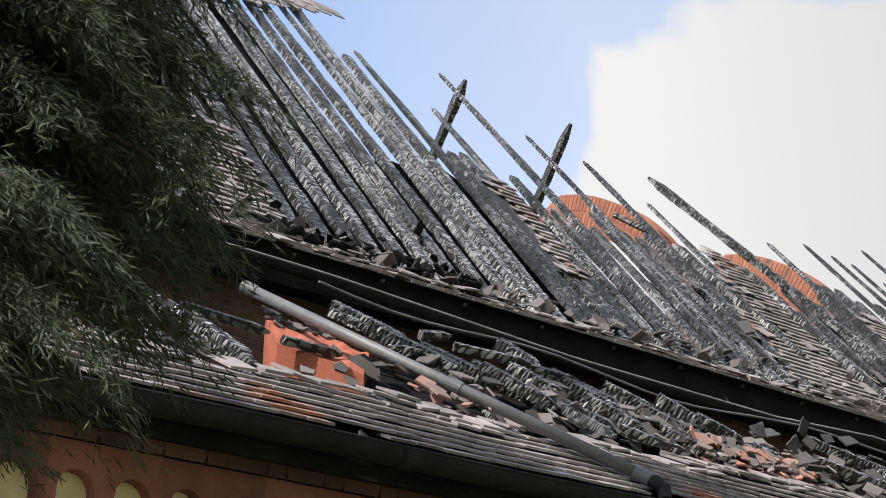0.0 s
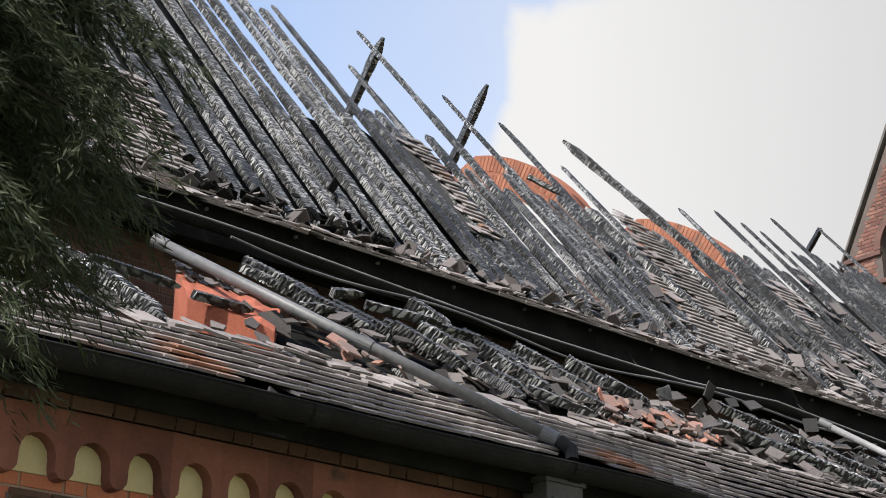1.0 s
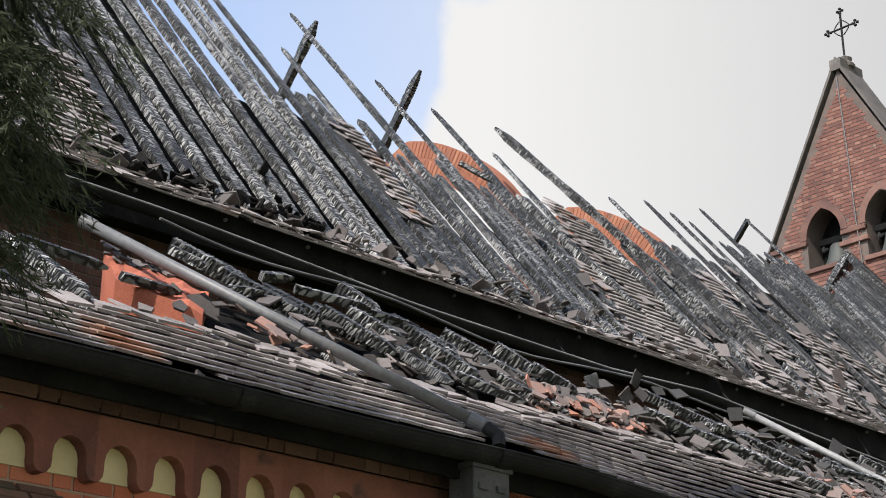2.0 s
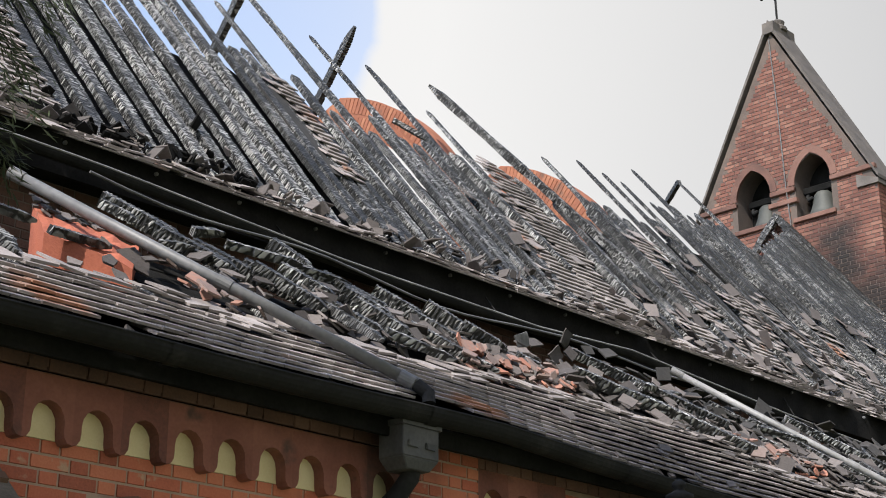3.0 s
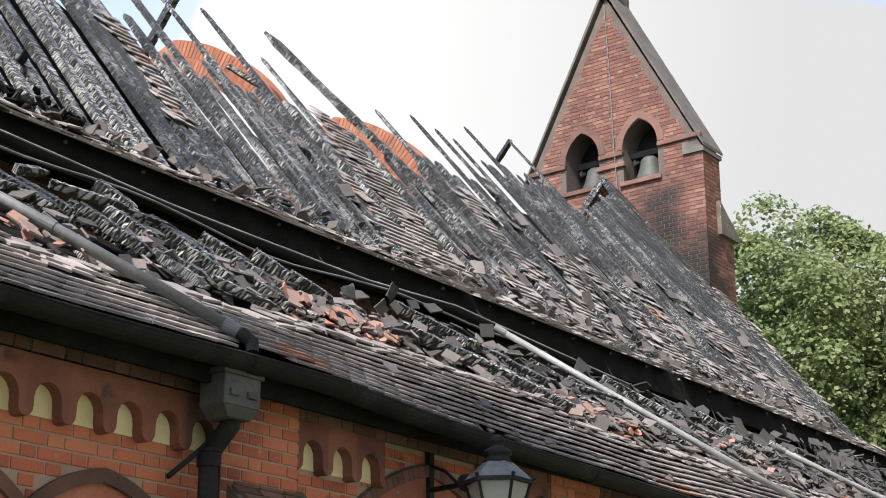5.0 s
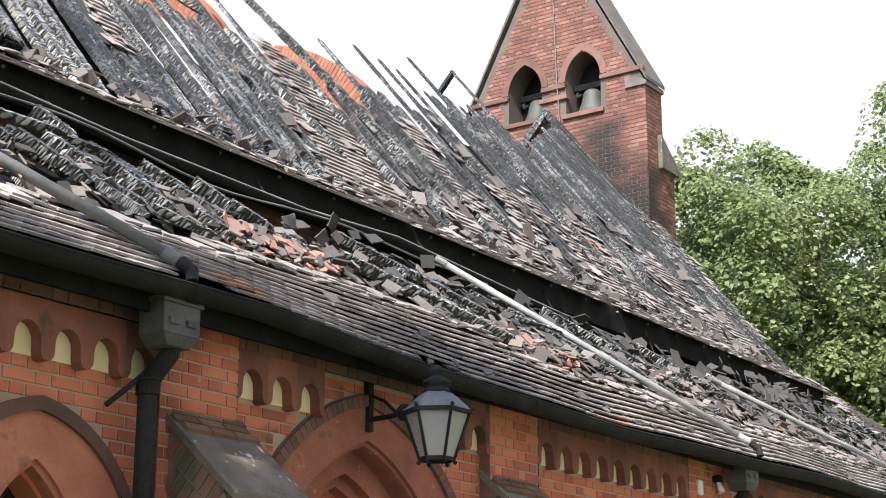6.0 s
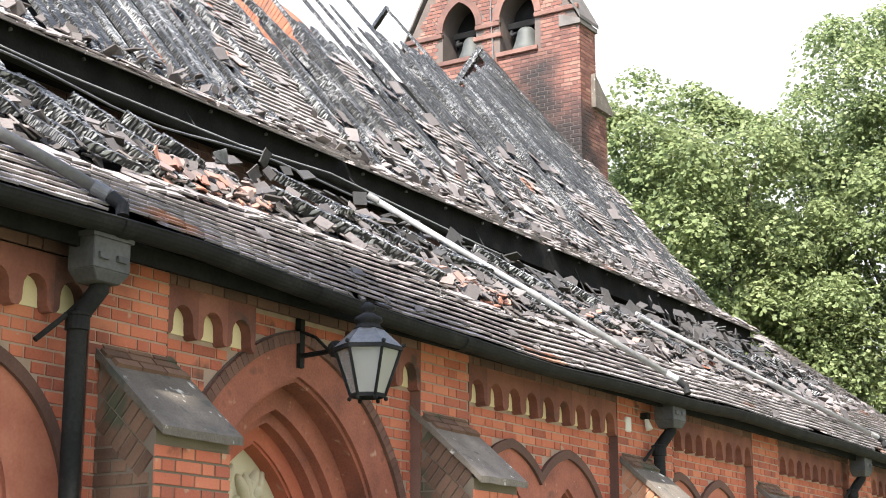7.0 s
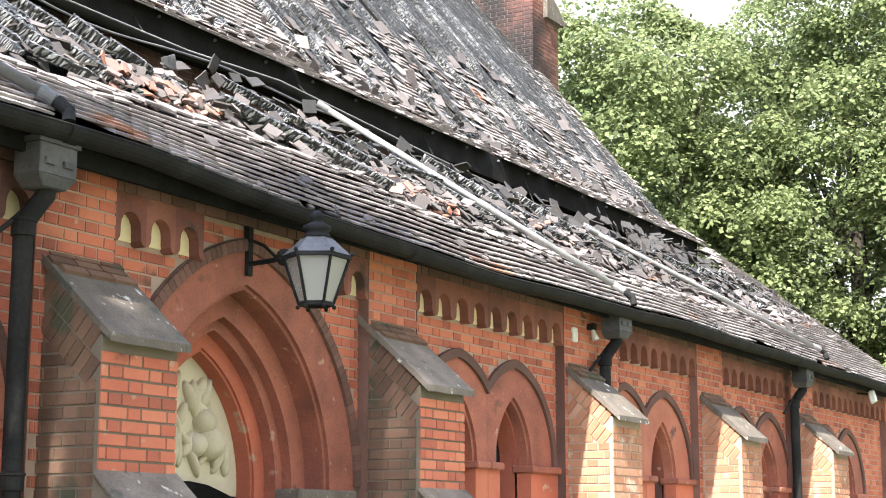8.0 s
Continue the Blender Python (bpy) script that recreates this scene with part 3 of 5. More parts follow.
# ---- closing walls of the nave ----
nave_wall = thing("wall_nave", "soot-blackened brick nave wall above the aisle roof", "wall", kind="structure")
bm = bmesh.new()
box(bm, X0, WEST - 0.4, 3.62, 4.05, 3.2, 6.86)
part("masonry", bm, SOOT_MORTAR, nave_wall)
north = thing("wall_north", "brick north wall of the nave", "wall", kind="structure")
bm = bmesh.new()
box(bm, X0, WEST - 0.4, 12.85, 13.25, 0, 7.0)
part("masonry", bm, SOOT_BRICK, north)
east = thing("wall_east", "brick end wall of the church", "wall", kind="structure")
holed_x("masonry", [(0.0, 0), (13.25, 0), (13.25, 6.6), (8.44, 12.3), (3.9, 6.8), (3.7, 6.4), (0, 3.9)], [], X0 - 0.4, X0, SOOT_BRICK, east)
west = thing("wall_west", "brick west gable wall below the bellcote", "wall", kind="structure")
holed_x("masonry", [(0.46, 0), (13.25, 0), (13.25, 6.6), (8.44, 12.4), (3.9, 6.85), (3.62, 6.35), (0.46, 4.15)], [], WEST - 0.38, WEST - 0.11, SOOT_BRICK, west)

# pointed brick arches that span the nave, bared by the fire
ARCHES = []
ARCH_S, ARCH_OUT, ARCH_IN = 8.0, (2.5, 3.27), (2.04, 2.74)
for cx in (14.0, 17.39):
    span = thing("nave_arch", "orange brick pointed arch across the nave, bared by fire", "arch", (cx, RIDGE[0], 0), "nave arches", "structure")
    ring, soffit = pointed(0.0, ARCH_S, *ARCH_OUT, 24), pointed(0.0, ARCH_S, *ARCH_IN, 24)
    holed_x("masonry", [(-2.5, 0.0)] + ring + [(2.5, 0.0), (2.04, 0.0)] + soffit[::-1] + [(-2.04, 0.0)], [], -0.17, 0.17, ARCH_BRICK, span)
    ARCHES.append(span)

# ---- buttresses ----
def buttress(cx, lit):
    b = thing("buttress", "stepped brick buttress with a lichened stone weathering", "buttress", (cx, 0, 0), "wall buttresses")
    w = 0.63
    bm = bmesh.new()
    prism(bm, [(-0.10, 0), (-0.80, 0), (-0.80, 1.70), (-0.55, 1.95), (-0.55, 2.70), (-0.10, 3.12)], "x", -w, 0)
    # the core's mortar has shade in its colour too unless the buttress is lit
    part("core", bm, ALGAE_SHADE_MORTAR if not lit else MORTAR, b)
    bm = bmesh.new()
    hexa(bm, [(-w - 0.03, -0.63, 2.665), (0.03, -0.63, 2.665), (0.03, -0.0, 3.215), (-w - 0.03, -0.0, 3.215),
              (-w - 0.03, -0.63, 2.715), (0.03, -0.63, 2.715), (0.03, -0.0, 3.275), (-w - 0.03, -0.0, 3.275)])
    bmesh.ops.subdivide_edges(bm, edges=bm.edges[:], cuts=4, use_grid_fill=True)
    for v in bm.verts:
        v.co.z += 0.012 * noise.noise(v.co * 6 + Vector((cx, 0, 0)))
    part("weathering", bm, STONE, b, "grey stone weathering spotted with lichen")
    bm = bmesh.new()
    hexa(bm, [(-w - 0.04, -0.90, 1.60), (0.04, -0.90, 1.60), (0.04, -0.54, 1.93), (-w - 0.04, -0.54, 1.93),
              (-w - 0.04, -0.90, 1.66), (0.04, -0.90, 1.66), (0.04, -0.54, 1.985), (-w - 0.04, -0.54, 1.985)])
    part("lower_weathering", bevelled(bm, 0.015), STONE, b)
    return b


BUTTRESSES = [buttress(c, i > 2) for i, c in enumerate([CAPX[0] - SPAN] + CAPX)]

# ---- aisle roof ----
aisle_roof = thing("aisle_roof", "lean-to aisle roof of clay tiles burnt through along its upper part", "roof", kind="structure")
TOPS = [(X0, 0.1), (3.0, 0.15), (3.8, 0.12), (4.3, 0.26), (5.1, 0.18), (6.05, 0.18), (7.1, 0.38), (8.06, 0.44), (9.5, 0.52), (10.6, 0.42), (11.1, 0.2),
        (12.5, 0.17), (15.0, 0.22), (18.3, 0.30), (20.0, 0.36), (22.0, 0.6), (23.6, 1.2), (24.6, 2.6), (26, 3.2)]
ca, sa = math.cos(AISLE), math.sin(AISLE)
slope_m = Matrix(((1, 0, 0), (0, ca, -sa), (0, sa, ca))).to_4x4()
TILE_W, GAUGE = 0.165, 0.1


def tile_mesh():
    """A plain clay tile, its tail at the origin, with a slight camber."""
    bm = bmesh.new()
    w, l, t = TILE_W - 0.005, 0.262, 0.015
    hexa(bm, [(-w / 2, 0, 0), (w / 2, 0, 0), (w / 2, l, -0.004), (-w / 2, l, -0.004), (-w / 2, 0, t), (w / 2, 0, t), (w / 2, l, t - 0.004), (-w / 2, l, t - 0.004)])
    me = bpy.data.meshes.new("tile")
    bm.to_mesh(me)
    bm.free()
    me.materials.append(TILE)
    return me


TILEME = tile_mesh()
TV = [v.co.copy() for v in TILEME.vertices]
TF = [tuple(p.vertices) for p in TILEME.polygons]


def lay(rows, near, parent, name="tile", label="clay roof tiles"):
    """rows: matrices of tiles. Those in the near stretch, 300 at most, become parts; the rest one joined part."""
    own = [m for m in rows if near(m.translation)][:300]
    keep = set(id(m) for m in own)
    V, Fc = [], []
    for m in rows:
        if id(m) in keep:
            continue
        k = len(V)
        V += [m @ v for v in TV]
        Fc += [tuple(i + k for i in f) for f in TF]
    ob = new("tiles", mesh_from("tiles", V, Fc, TILE))
    ob.parent = parent
    tagged(ob, label, kind="stuff")
    return own


trng = random.Random(3)


def jitter(amount, twist):
    return Matrix.Translation((trng.gauss(0, amount), trng.gauss(0, amount), abs(trng.gauss(0, amount)))) @ Euler((abs(trng.gauss(0, twist * 0.5)), trng.gauss(0, twist * 0.5), trng.gauss(0, twist))).to_matrix().to_4x4()


SAG = [(2.0, -0.01), (4.0, 0.0), (7.0, 0.02), (8.2, -0.03), (9.4, -0.08), (11.5, -0.10), (13.5, -0.06), (15.4, -0.02), (25.0, -0.03)]


def eave_sag(x):
    return interp(x, SAG) + 0.006 * math.sin(x * 2.1)


aisle_tiles = []
row = 0
for row in range(0, 46):
    s = row * GAUGE
    y, z = EAVE[0] + s * ca - 0.05, EAVE[1] + s * sa - 0.02
    for k in range(int((WEST - X0) / TILE_W) + 1):
        x = X0 + (k + 0.5 * (row % 2)) * TILE_W
        top = interp(x, TOPS) + 0.12 * noise.noise(Vector((x * 2.1, row * 0.3, 0))) + 0.10 * noise.noise(Vector((x * 6.0, row, 4)))
        loose = y > top - 0.12
        if y > top:
            continue
        if row == 0 and noise.noise(Vector((x * 1.3, 0, 2))) > 0.25:
            continue
        amt, tw = (0.012, 0.09) if loose else (0.0025, 0.008)
        sag = 0.012 * noise.noise(Vector((x * 0.9, s, 7))) + eave_sag(x) * max(0.0, 1 - row / 9)
        aisle_tiles.append(Matrix.Translation((x, y, z + sag + 0.03)) @ slope_m @ Euler((radians(-12), 0, 0)).to_matrix().to_4x4() @ jitter(amt, tw))
AISLE_OWN = lay(aisle_tiles, lambda p: 5.6 < p.x < 9.2 and p.y < 0.4, aisle_roof)

# black boarding under the tiles, added for the dark void; the charred aisle rafters
for x0, x1 in ((X0, 2.6), (2.62, 5.2), (5.22, 9.6), (9.62, 13.4), (13.42, 17.4), (17.42, WEST - 0.1)):
    bm = bmesh.new()
    ytop = max(interp(x0, TOPS), interp(x1, TOPS)) + 0.25
    if x0 > 5:
        ytop = min(ytop, 0.9) + 0.55
    for i in range(int((ytop - EAVE[0]) / 0.14)):
        y0 = EAVE[0] + 0.14 * i + 0.02
        off = -0.10 - 0.02 * rng.random()
        hexa(bm, [(x0, y0, aisle_z(y0) + off - 0.02), (x1, y0, aisle_z(y0) + off - 0.02), (x1, y0 + 0.135, aisle_z(y0 + 0.135) + off - 0.02), (x0, y0 + 0.135, aisle_z(y0 + 0.135) + off - 0.02),
                  (x0, y0, aisle_z(y0) + off), (x1, y0, aisle_z(y0) + off), (x1, y0 + 0.135, aisle_z(y0 + 0.135) + off), (x0, y0 + 0.135, aisle_z(y0 + 0.135) + off)])
    part("boarding", bm, BLACK, aisle_roof, "black boards added under the aisle roof for the dark void")
arng = random.Random(21)
x = X0 + 0.2
while x < WEST - 0.3:
    yb = interp(x, TOPS) - 0.15
    yt = arng.choice([0.8, 1.0, 1.2, 1.4, 1.6])
    timber("rafter", (x, yb, aisle_z(yb) - 0.09), (x + arng.gauss(0, 0.10), yt, aisle_z(yt) - 0.12 - arng.random() * 0.2), 0.06, 0.09, arng, aisle_roof, up=(0, -sa, ca), step=0.028, point=0.5)
    x += 0.42

# eaves: fascia, half-round gutter with joints
eaves_gutter = thing("eaves_gutter", "black half-round cast-iron gutter along the aisle eaves, sagging in places", "gutter")


gx = [2.72 + 0.25 * i for i in range(int((WEST - 2.72) / 0.25) + 1)]
bm = bmesh.new()
tube(bm, [(x, EAVE[0] - 0.09, EAVE[1] - 0.055 + eave_sag(x)) for x in gx], 0.08, 10, arc=(180, 360))
tube(bm, [(x, EAVE[0] - 0.09, EAVE[1] - 0.055 + eave_sag(x)) for x in gx], 0.074, 10, arc=(360, 180))
for sgn in (-1, 1):
    tube(bm, [(x, EAVE[0] - 0.09 + sgn * 0.078, EAVE[1] - 0.053 + eave_sag(x)) for x in gx], 0.008, 6)
part("trough", bm, IRON, eaves_gutter)
for x in [2.74 + 1.83 * i for i in range(13)]:
    bm = bmesh.new()
    tube(bm, [(x - 0.05, EAVE[0] - 0.09, EAVE[1] - 0.055 + eave_sag(x)), (x + 0.05, EAVE[0] - 0.09, EAVE[1] - 0.055 + eave_sag(x))], 0.087, 10, arc=(180, 360))
    part("joint", bm, IRON, eaves_gutter)
# fascia board, reaching down in black over the shaded band under the gutter
bm = bmesh.new()
box(bm, X0, WEST - 0.12, -0.30, -0.265, 3.69, 3.86)
tagged(part("fascia", bm, BLACK), "black eaves fascia board, dropped low to stand in for shadow", "fascia", kind="structure")
bm = bmesh.new()
box(bm, X0, WEST - 0.12, -0.262, 0.1, 3.842, 3.862)
tagged(part("soffit", bm, BLACK), "dark eaves soffit board", "soffit", kind="structure")

# downpipes with square hoppers
def downpipe(x):
    d = thing("downpipe", "black cast-iron downpipe with a square rainwater hopper", "downpipe", (x, -0.30, 0), "wall downpipes")
    bm = bmesh.new()
    hexa(bm, [(-0.08, -0.08, 3.50), (0.10, -0.08, 3.50), (0.10, 0.08, 3.50), (-0.08, 0.08, 3.50), (-0.14, -0.11, 3.565), (0.15, -0.11, 3.565), (0.15, 0.09, 3.565), (-0.14, 0.09, 3.565)])
    box(bm, -0.14, 0.15, -0.11, 0.09, 3.565, 3.745)
    part("hopper", bevelled(bm, 0.006), HOPPER, d, "grey box hopper head")
    bm = bmesh.new()
    box(bm, -0.155, 0.165, -0.12, 0.095, 3.742, 3.775)
    part("rim", bm, HOPPER, d)
    for dx in (-0.065, 0.075):
        bm = bmesh.new()
        hexa(bm, [(dx - 0.03, -0.125, 3.62), (dx + 0.03, -0.125, 3.62), (dx + 0.04, -0.109, 3.62), (dx - 0.04, -0.109, 3.62), (dx - 0.04, -0.125, 3.655), (dx + 0.04, -0.125, 3.655), (dx + 0.04, -0.109, 3.655), (dx - 0.04, -0.109, 3.655)])
        part("lug", bm, HOPPER, d)
    bm = bmesh.new()
    tube(bm, [(0.03, -0.01, 3.54), (0.03, 0.0, 3.48), (-0.01, 0.07, 3.37), (-0.03, 0.10, 3.30), (-0.03, 0.10, 2.0), (-0.03, 0.10, 0.0)], 0.056, 14)
    smooth(part("pipe", bm, IRON, d))
    for z in (3.29, 1.9):
        bm = bmesh.new()
        lathe(bm, [(0.055, -0.05), (0.068, -0.045), (0.068, 0.03), (0.076, 0.035), (0.076, 0.05), (0.055, 0.055)], (-0.03, 0.10, z), 16)
        part("collar", bm, IRON, d)
    bm = bmesh.new()
    tube(bm, [(-0.28, 0.16, 3.16), (-0.10, 0.12, 3.32), (0.02, 0.08, 3.45)], 0.016, 8)
    part("strap", bm, IRON, d)
    return d


for x in (6.34, 14.03, 19.78):
    downpipe(x)

# ---- nave roof ----
nave_roof = thing("nave_roof", "steep nave roof burnt down to charred rafters with scraps of tiling", "roof", kind="structure")
cn, sn = math.cos(NAVE), math.sin(NAVE)
nrng = random.Random(8)
SKYLINE = [(X0, 8.36), (9.3, 8.3), (9.62, 6.7), (10.2, 6.2), (10.9, 6.0), (11.6, 5.85), (12.6, 5.8), (13.6, 5.8), (14.5, 5.55), (15.2, 5.6), (16.2, 6.0), (17.0, 6.3), (18.0, 6.4),
           (19.0, 6.75), (20.0, 6.95), (20.7, 7.1), (21.2, 7.1), (21.7, 6.65), (22.4, 7.0), (23.2, 7.35), (24.6, 7.95), (26, 8.3)]
LONG = {8.98: 8.3, 9.82: 7.74, 10.48: 7.02, 11.40: 8.04, 12.18: 7.22, 13.07: 7.11, 13.74: 6.63, 16.24: 6.76, 17.49: 7.12, 18.07: 7.08, 18.51: 7.06, 18.95: 6.84, 19.57: 7.63, 20.09: 6.95, 21.37: 7.97}
x = X0 + 0.21
rafters_x = []
while x < WEST - 0.9:
    rafters_x.append(round(x, 2))
    x += 0.285


def nave_timber(xa, ya, xb, yb, w, h, lift=-0.05, north=False, **kw):
    za, zb = nave_z(ya), nave_z(yb)
    if north:
        ya, yb = 2 * RIDGE[0] - ya, 2 * RIDGE[0] - yb
    n = Vector((0, -sn if not north else sn, cn))
    return timber("rafter", Vector((xa, ya, za)) + n * lift, Vector((xb, yb, zb)) + n * lift, w, h, nrng, nave_roof, up=tuple(n), mat=SOOTY if xa > 17.8 + nrng.gauss(0, 0.8) or north else CHAR, **kw)


for x in sorted([v for v in rafters_x if min(abs(k - v) for k in LONG) > 0.09] + list(LONG)):
    stands = x in LONG
    tip = LONG[x] if stands else interp(x, SKYLINE) + (nrng.uniform(-0.28, 0.12) if x < 20.5 else nrng.uniform(-0.06, 0.05))
    xx = x if stands else x + nrng.gauss(0, 0.012)
    fine = 0.018 if 5.5 < x < 19 else 0.03
    wide = nrng.uniform(0.125, 0.155) * (1.0 if x < 11 else 0.92 if x < 17 else 0.72)
    nave_timber(xx + nrng.gauss(0, 0.012), 3.72, xx + (0.0 if stands else nrng.gauss(0, 0.02)), tip, wide, nrng.uniform(0.07, 0.085), step=fine, point=0.12, thin=0.5 if stands else 0.16)
# fallen and leaning timbers lying over the others
for xa, ya, xb, yb in ((15.75, 4.5, 14.28, 7.17), (14.62, 4.0, 14.36, 5.75), (13.6, 4.3, 13.1, 5.7), (16.3, 4.4, 16.0, 6.0), (21.6, 3.9, 21.2, 6.6), (20.2, 4.0, 19.7, 6.6)):
    nave_timber(xa, ya, xb, yb, 0.085, 0.11, lift=0.03, point=0.4)
timber("tie_stub", (15.02, 5.75, nave_z(5.75) + 0.05), (15.42, 5.95, nave_z(5.95) - 0.12), 0.08, 0.08, nrng, nave_roof, point=0.1)
timber("tie_stub", (12.75, 6.3, nave_z(6.3) - 0.2), (13.15, 6.0, nave_z(6.0) - 0.1), 0.06, 0.06, nrng, nave_roof, point=0.2)
# the last pair of rafters stands against the bellcote, with two more close before it
for x, tip in ((25.28, 8.40), (24.96, 8.02), (24.62, 7.75)):
    nave_timber(x, 3.75, x, tip, 0.13, 0.15, step=0.03, point=0.0)
nave_timber(25.20, 7.6, 25.28, 8.44, 0.13, 0.15, north=True, step=0.03, point=0.0)
# north slope
for x in rafters_x:
    if (x < 8.6 or 17.9 < x < 24.0) and int(x * 100) % 2:
        nave_timber(x, 3.9, x, min(8.2, interp(x, SKYLINE) + nrng.uniform(-0.5, -0.1)), 0.09, 0.14, north=True, step=0.05)
for x, tip in ((12.20, 8.34), (14.17, 8.32)):
    nave_timber(x - 0.05, 5.2, x, tip, 0.10, 0.13, north=True, point=0.3)
timber("tie_stub", (21.37, 7.97, nave_z(7.97) - 0.05), (21.58, 8.4, 11.9), 0.08, 0.09, nrng, nave_roof, point=0.0, mat=SOOTY)


def slab(name, xa, xb, ya, yb, off, thick, mat, label, north=False, cells=8):
    """A warped sheet lying in the nave's roof plane."""
    bm = bmesh.new()
    grid = []
    for side in (0, 1):
        g = []
        for i in range(cells + 1):
            r = []
            for j in range(cells + 1):
                xx = xa + (xb - xa) * i / cells
                yy = ya + (yb - ya) * j / cells
                rag = (0.05 * noise.noise(Vector((xx * 4, yy * 4, 1)))) if i in (0, cells) or j in (0, cells) else 0
                o = off - side * thick + 0.02 * noise.noise(Vector((xx * 2, yy * 2, 5)))
                yv = yy + rag * (5 if j == cells else 1)
                z = nave_z(yv) + cn * o
                yw = yv - sn * o
                r.append(bm.verts.new((xx + rag, 2 * RIDGE[0] - yw if north else yw, z)))
            g.append(r)
        grid.append(g)
    for side, g in enumerate(grid):
        for i in range(cells):
            for j in range(cells):
                f = (g[i][j], g[i + 1][j], g[i + 1][j + 1], g[i][j + 1])
                bm.faces.new(f if side == 0 else f[::-1])
    for k in range(cells):
        for a, b in (((k, 0), (k + 1, 0)), ((k + 1, cells), (k, cells)), ((0, k + 1), (0, k)), ((cells, k), (cells, k + 1))):
            bm.faces.new((grid[0][a[0]][a[1]], grid[1][a[0]][a[1]], grid[1][b[0]][b[1]], grid[0][b[0]][b[1]]))
    bmesh.ops.recalc_face_normals(bm, faces=bm.faces[:])
    return part(name, bm, mat, nave_roof, label)


slab("felt", 9.98, 10.30, 4.5, 5.6, -0.01, 0.02, FELT, "scorched grey roofing felt")
slab("boarding", X0, 8.3, 3.9, 8.2, -0.2, 0.03, BLACK, "burnt north roof boarding", north=True)
slab("boarding", 20.2, 25.0, 3.9, 6.4, -0.2, 0.03, BLACK, "burnt north roof boarding", north=True)
# dark sheets added below the rafters, so that the gaps look shaded
slab("boarding", X0, 8.4, 3.9, 7.9, -0.22, 0.02, BLACK, "black sheet added under the rafters to darken the gaps")
slab("boarding", 10.22, 11.2, 3.9, 5.6, -0.22, 0.02, FELT, "dark felt sheet added under the rafters to close the gaps")
slab("boarding", 8.42, 10.2, 3.9, 5.9, -0.22, 0.02, BLACK, "black sheet added under the rafters to darken the gaps")
slab("boarding", 18.6, 25.0, 3.9, 6.2, -0.22, 0.02, BLACK, "black sheet added under the rafters to darken the gaps")
for xa, xb, top in ((11.24, 12.0, 4.9), (12.36, 14.48, 5.2), (14.76, 16.4, 5.3), (16.42, 18.58, 5.7)):
    slab("boarding", xa, xb, 3.9, top, -0.24, 0.02, BLACK, "black sheet added under the rafters to darken the gaps")
slab("boarding", 9.4, 18.6, 3.8, 4.3, -0.28, 0.02, BLACK, "black sheet added under the rafters to darken the gaps")

# tiles that are left: eaves courses and ragged patches; each patch is x0, x1, lowest y, highest y
PATCHES = [(X0, 4.6, 3.2, 7.4), (5.2, 6.5, 3.3, 5.0), (10.28, 10.56, 4.6, 5.75), (13.0, 14.62, 3.3, 4.2), (13.2, 14.4, 4.2, 4.8), (13.6, 14.35, 4.8, 5.3), (13.85, 14.32, 5.3, 5.8),
           (15.3, 16.4, 3.3, 4.2), (16.45, 17.15, 3.3, 5.5), (17.15, 18.0, 3.3, 4.3), (18.05, 18.6, 3.3, 5.1), (19.1, 19.9, 3.3, 5.3), (19.9, 20.4, 3.3, 4.2), (20.4, 21.1, 3.3, 5.1), (21.1, 22.4, 3.3, 4.3),
           (22.4, 23.3, 3.3, 5.2), (23.3, 24.3, 3.3, 4.4), (24.3, 24.75, 3.3, 5.4), (24.85, WEST, 3.3, 6.3)]
nave_tiles = []
kick = math.atan2(nave_z(KICK) - NEAVE[1], KICK - NEAVE[0])
for row in range(0, 72):
    s = row * GAUGE
    sk = (KICK - NEAVE[0]) / math.cos(kick)
    if s < sk:
        y, pitch = NEAVE[0] + s * math.cos(kick) - 0.06, kick
    else:
        y, pitch = KICK + (s - sk) * cn, NAVE
    z = nave_z(y) + 0.0
    R = Euler((pitch - radians(12.5), 0, 0)).to_matrix().to_4x4()
    for k in range(int((WEST + 0.1 - X0) / TILE_W) + 1):
        x = X0 + (k + 0.5 * (row % 2)) * TILE_W
        wob = (0.07 if x < 15 else 0.16) * noise.noise(Vector((x * 2.5, y * 2.5, 3)))
        eaves = 2.6 + 1.9 * noise.noise(Vector((x * 1.7, 0, 12))) + 1.0 * noise.noise(Vector((x * 5.0, 0, 2)))
        inside = any(a + wob < x < b + wob and lo - 0.2 < y < hi + wob * 2 for a, b, lo, hi in PATCHES)
        if row > eaves and not inside:
            continue
        rim = row > eaves - 1.2 and not inside
        amt, tw = (0.02, 0.16) if rim or nrng.random() < 0.06 else (0.003, 0.012)
        nave_tiles.append(Matrix.Translation((x, y, z + 0.03)) @ R @ jitter(amt, tw))
        slid = x > 15 and noise.noise(Vector((x * 4.5, y * 0.9, 21))) > 0.12 and row > 2
        if inside and (slid or nrng.random() < (0.05 if x < 15 else 0.10)):
            nave_tiles.pop()
# tiles still hanging on the ridge
for row in range(13):
    for k in range(19):
        x, y = 7.0 + k * TILE_W + 0.08 * (row % 2), 7.62 + row * GAUGE * cn
        if y < 7.66 + 0.36 * (x - 8.0):
            continue
        nave_tiles.append(Matrix.Translation((x, y, nave_z(y) + 0.02)) @ Euler((NAVE - 0.05, 0, 0)).to_matrix().to_4x4() @ jitter(0.01, 0.05))
NAVE_OWN = lay(nave_tiles, lambda p: 12.8 < p.x < 15.2 and p.y > 3.3, nave_roof)
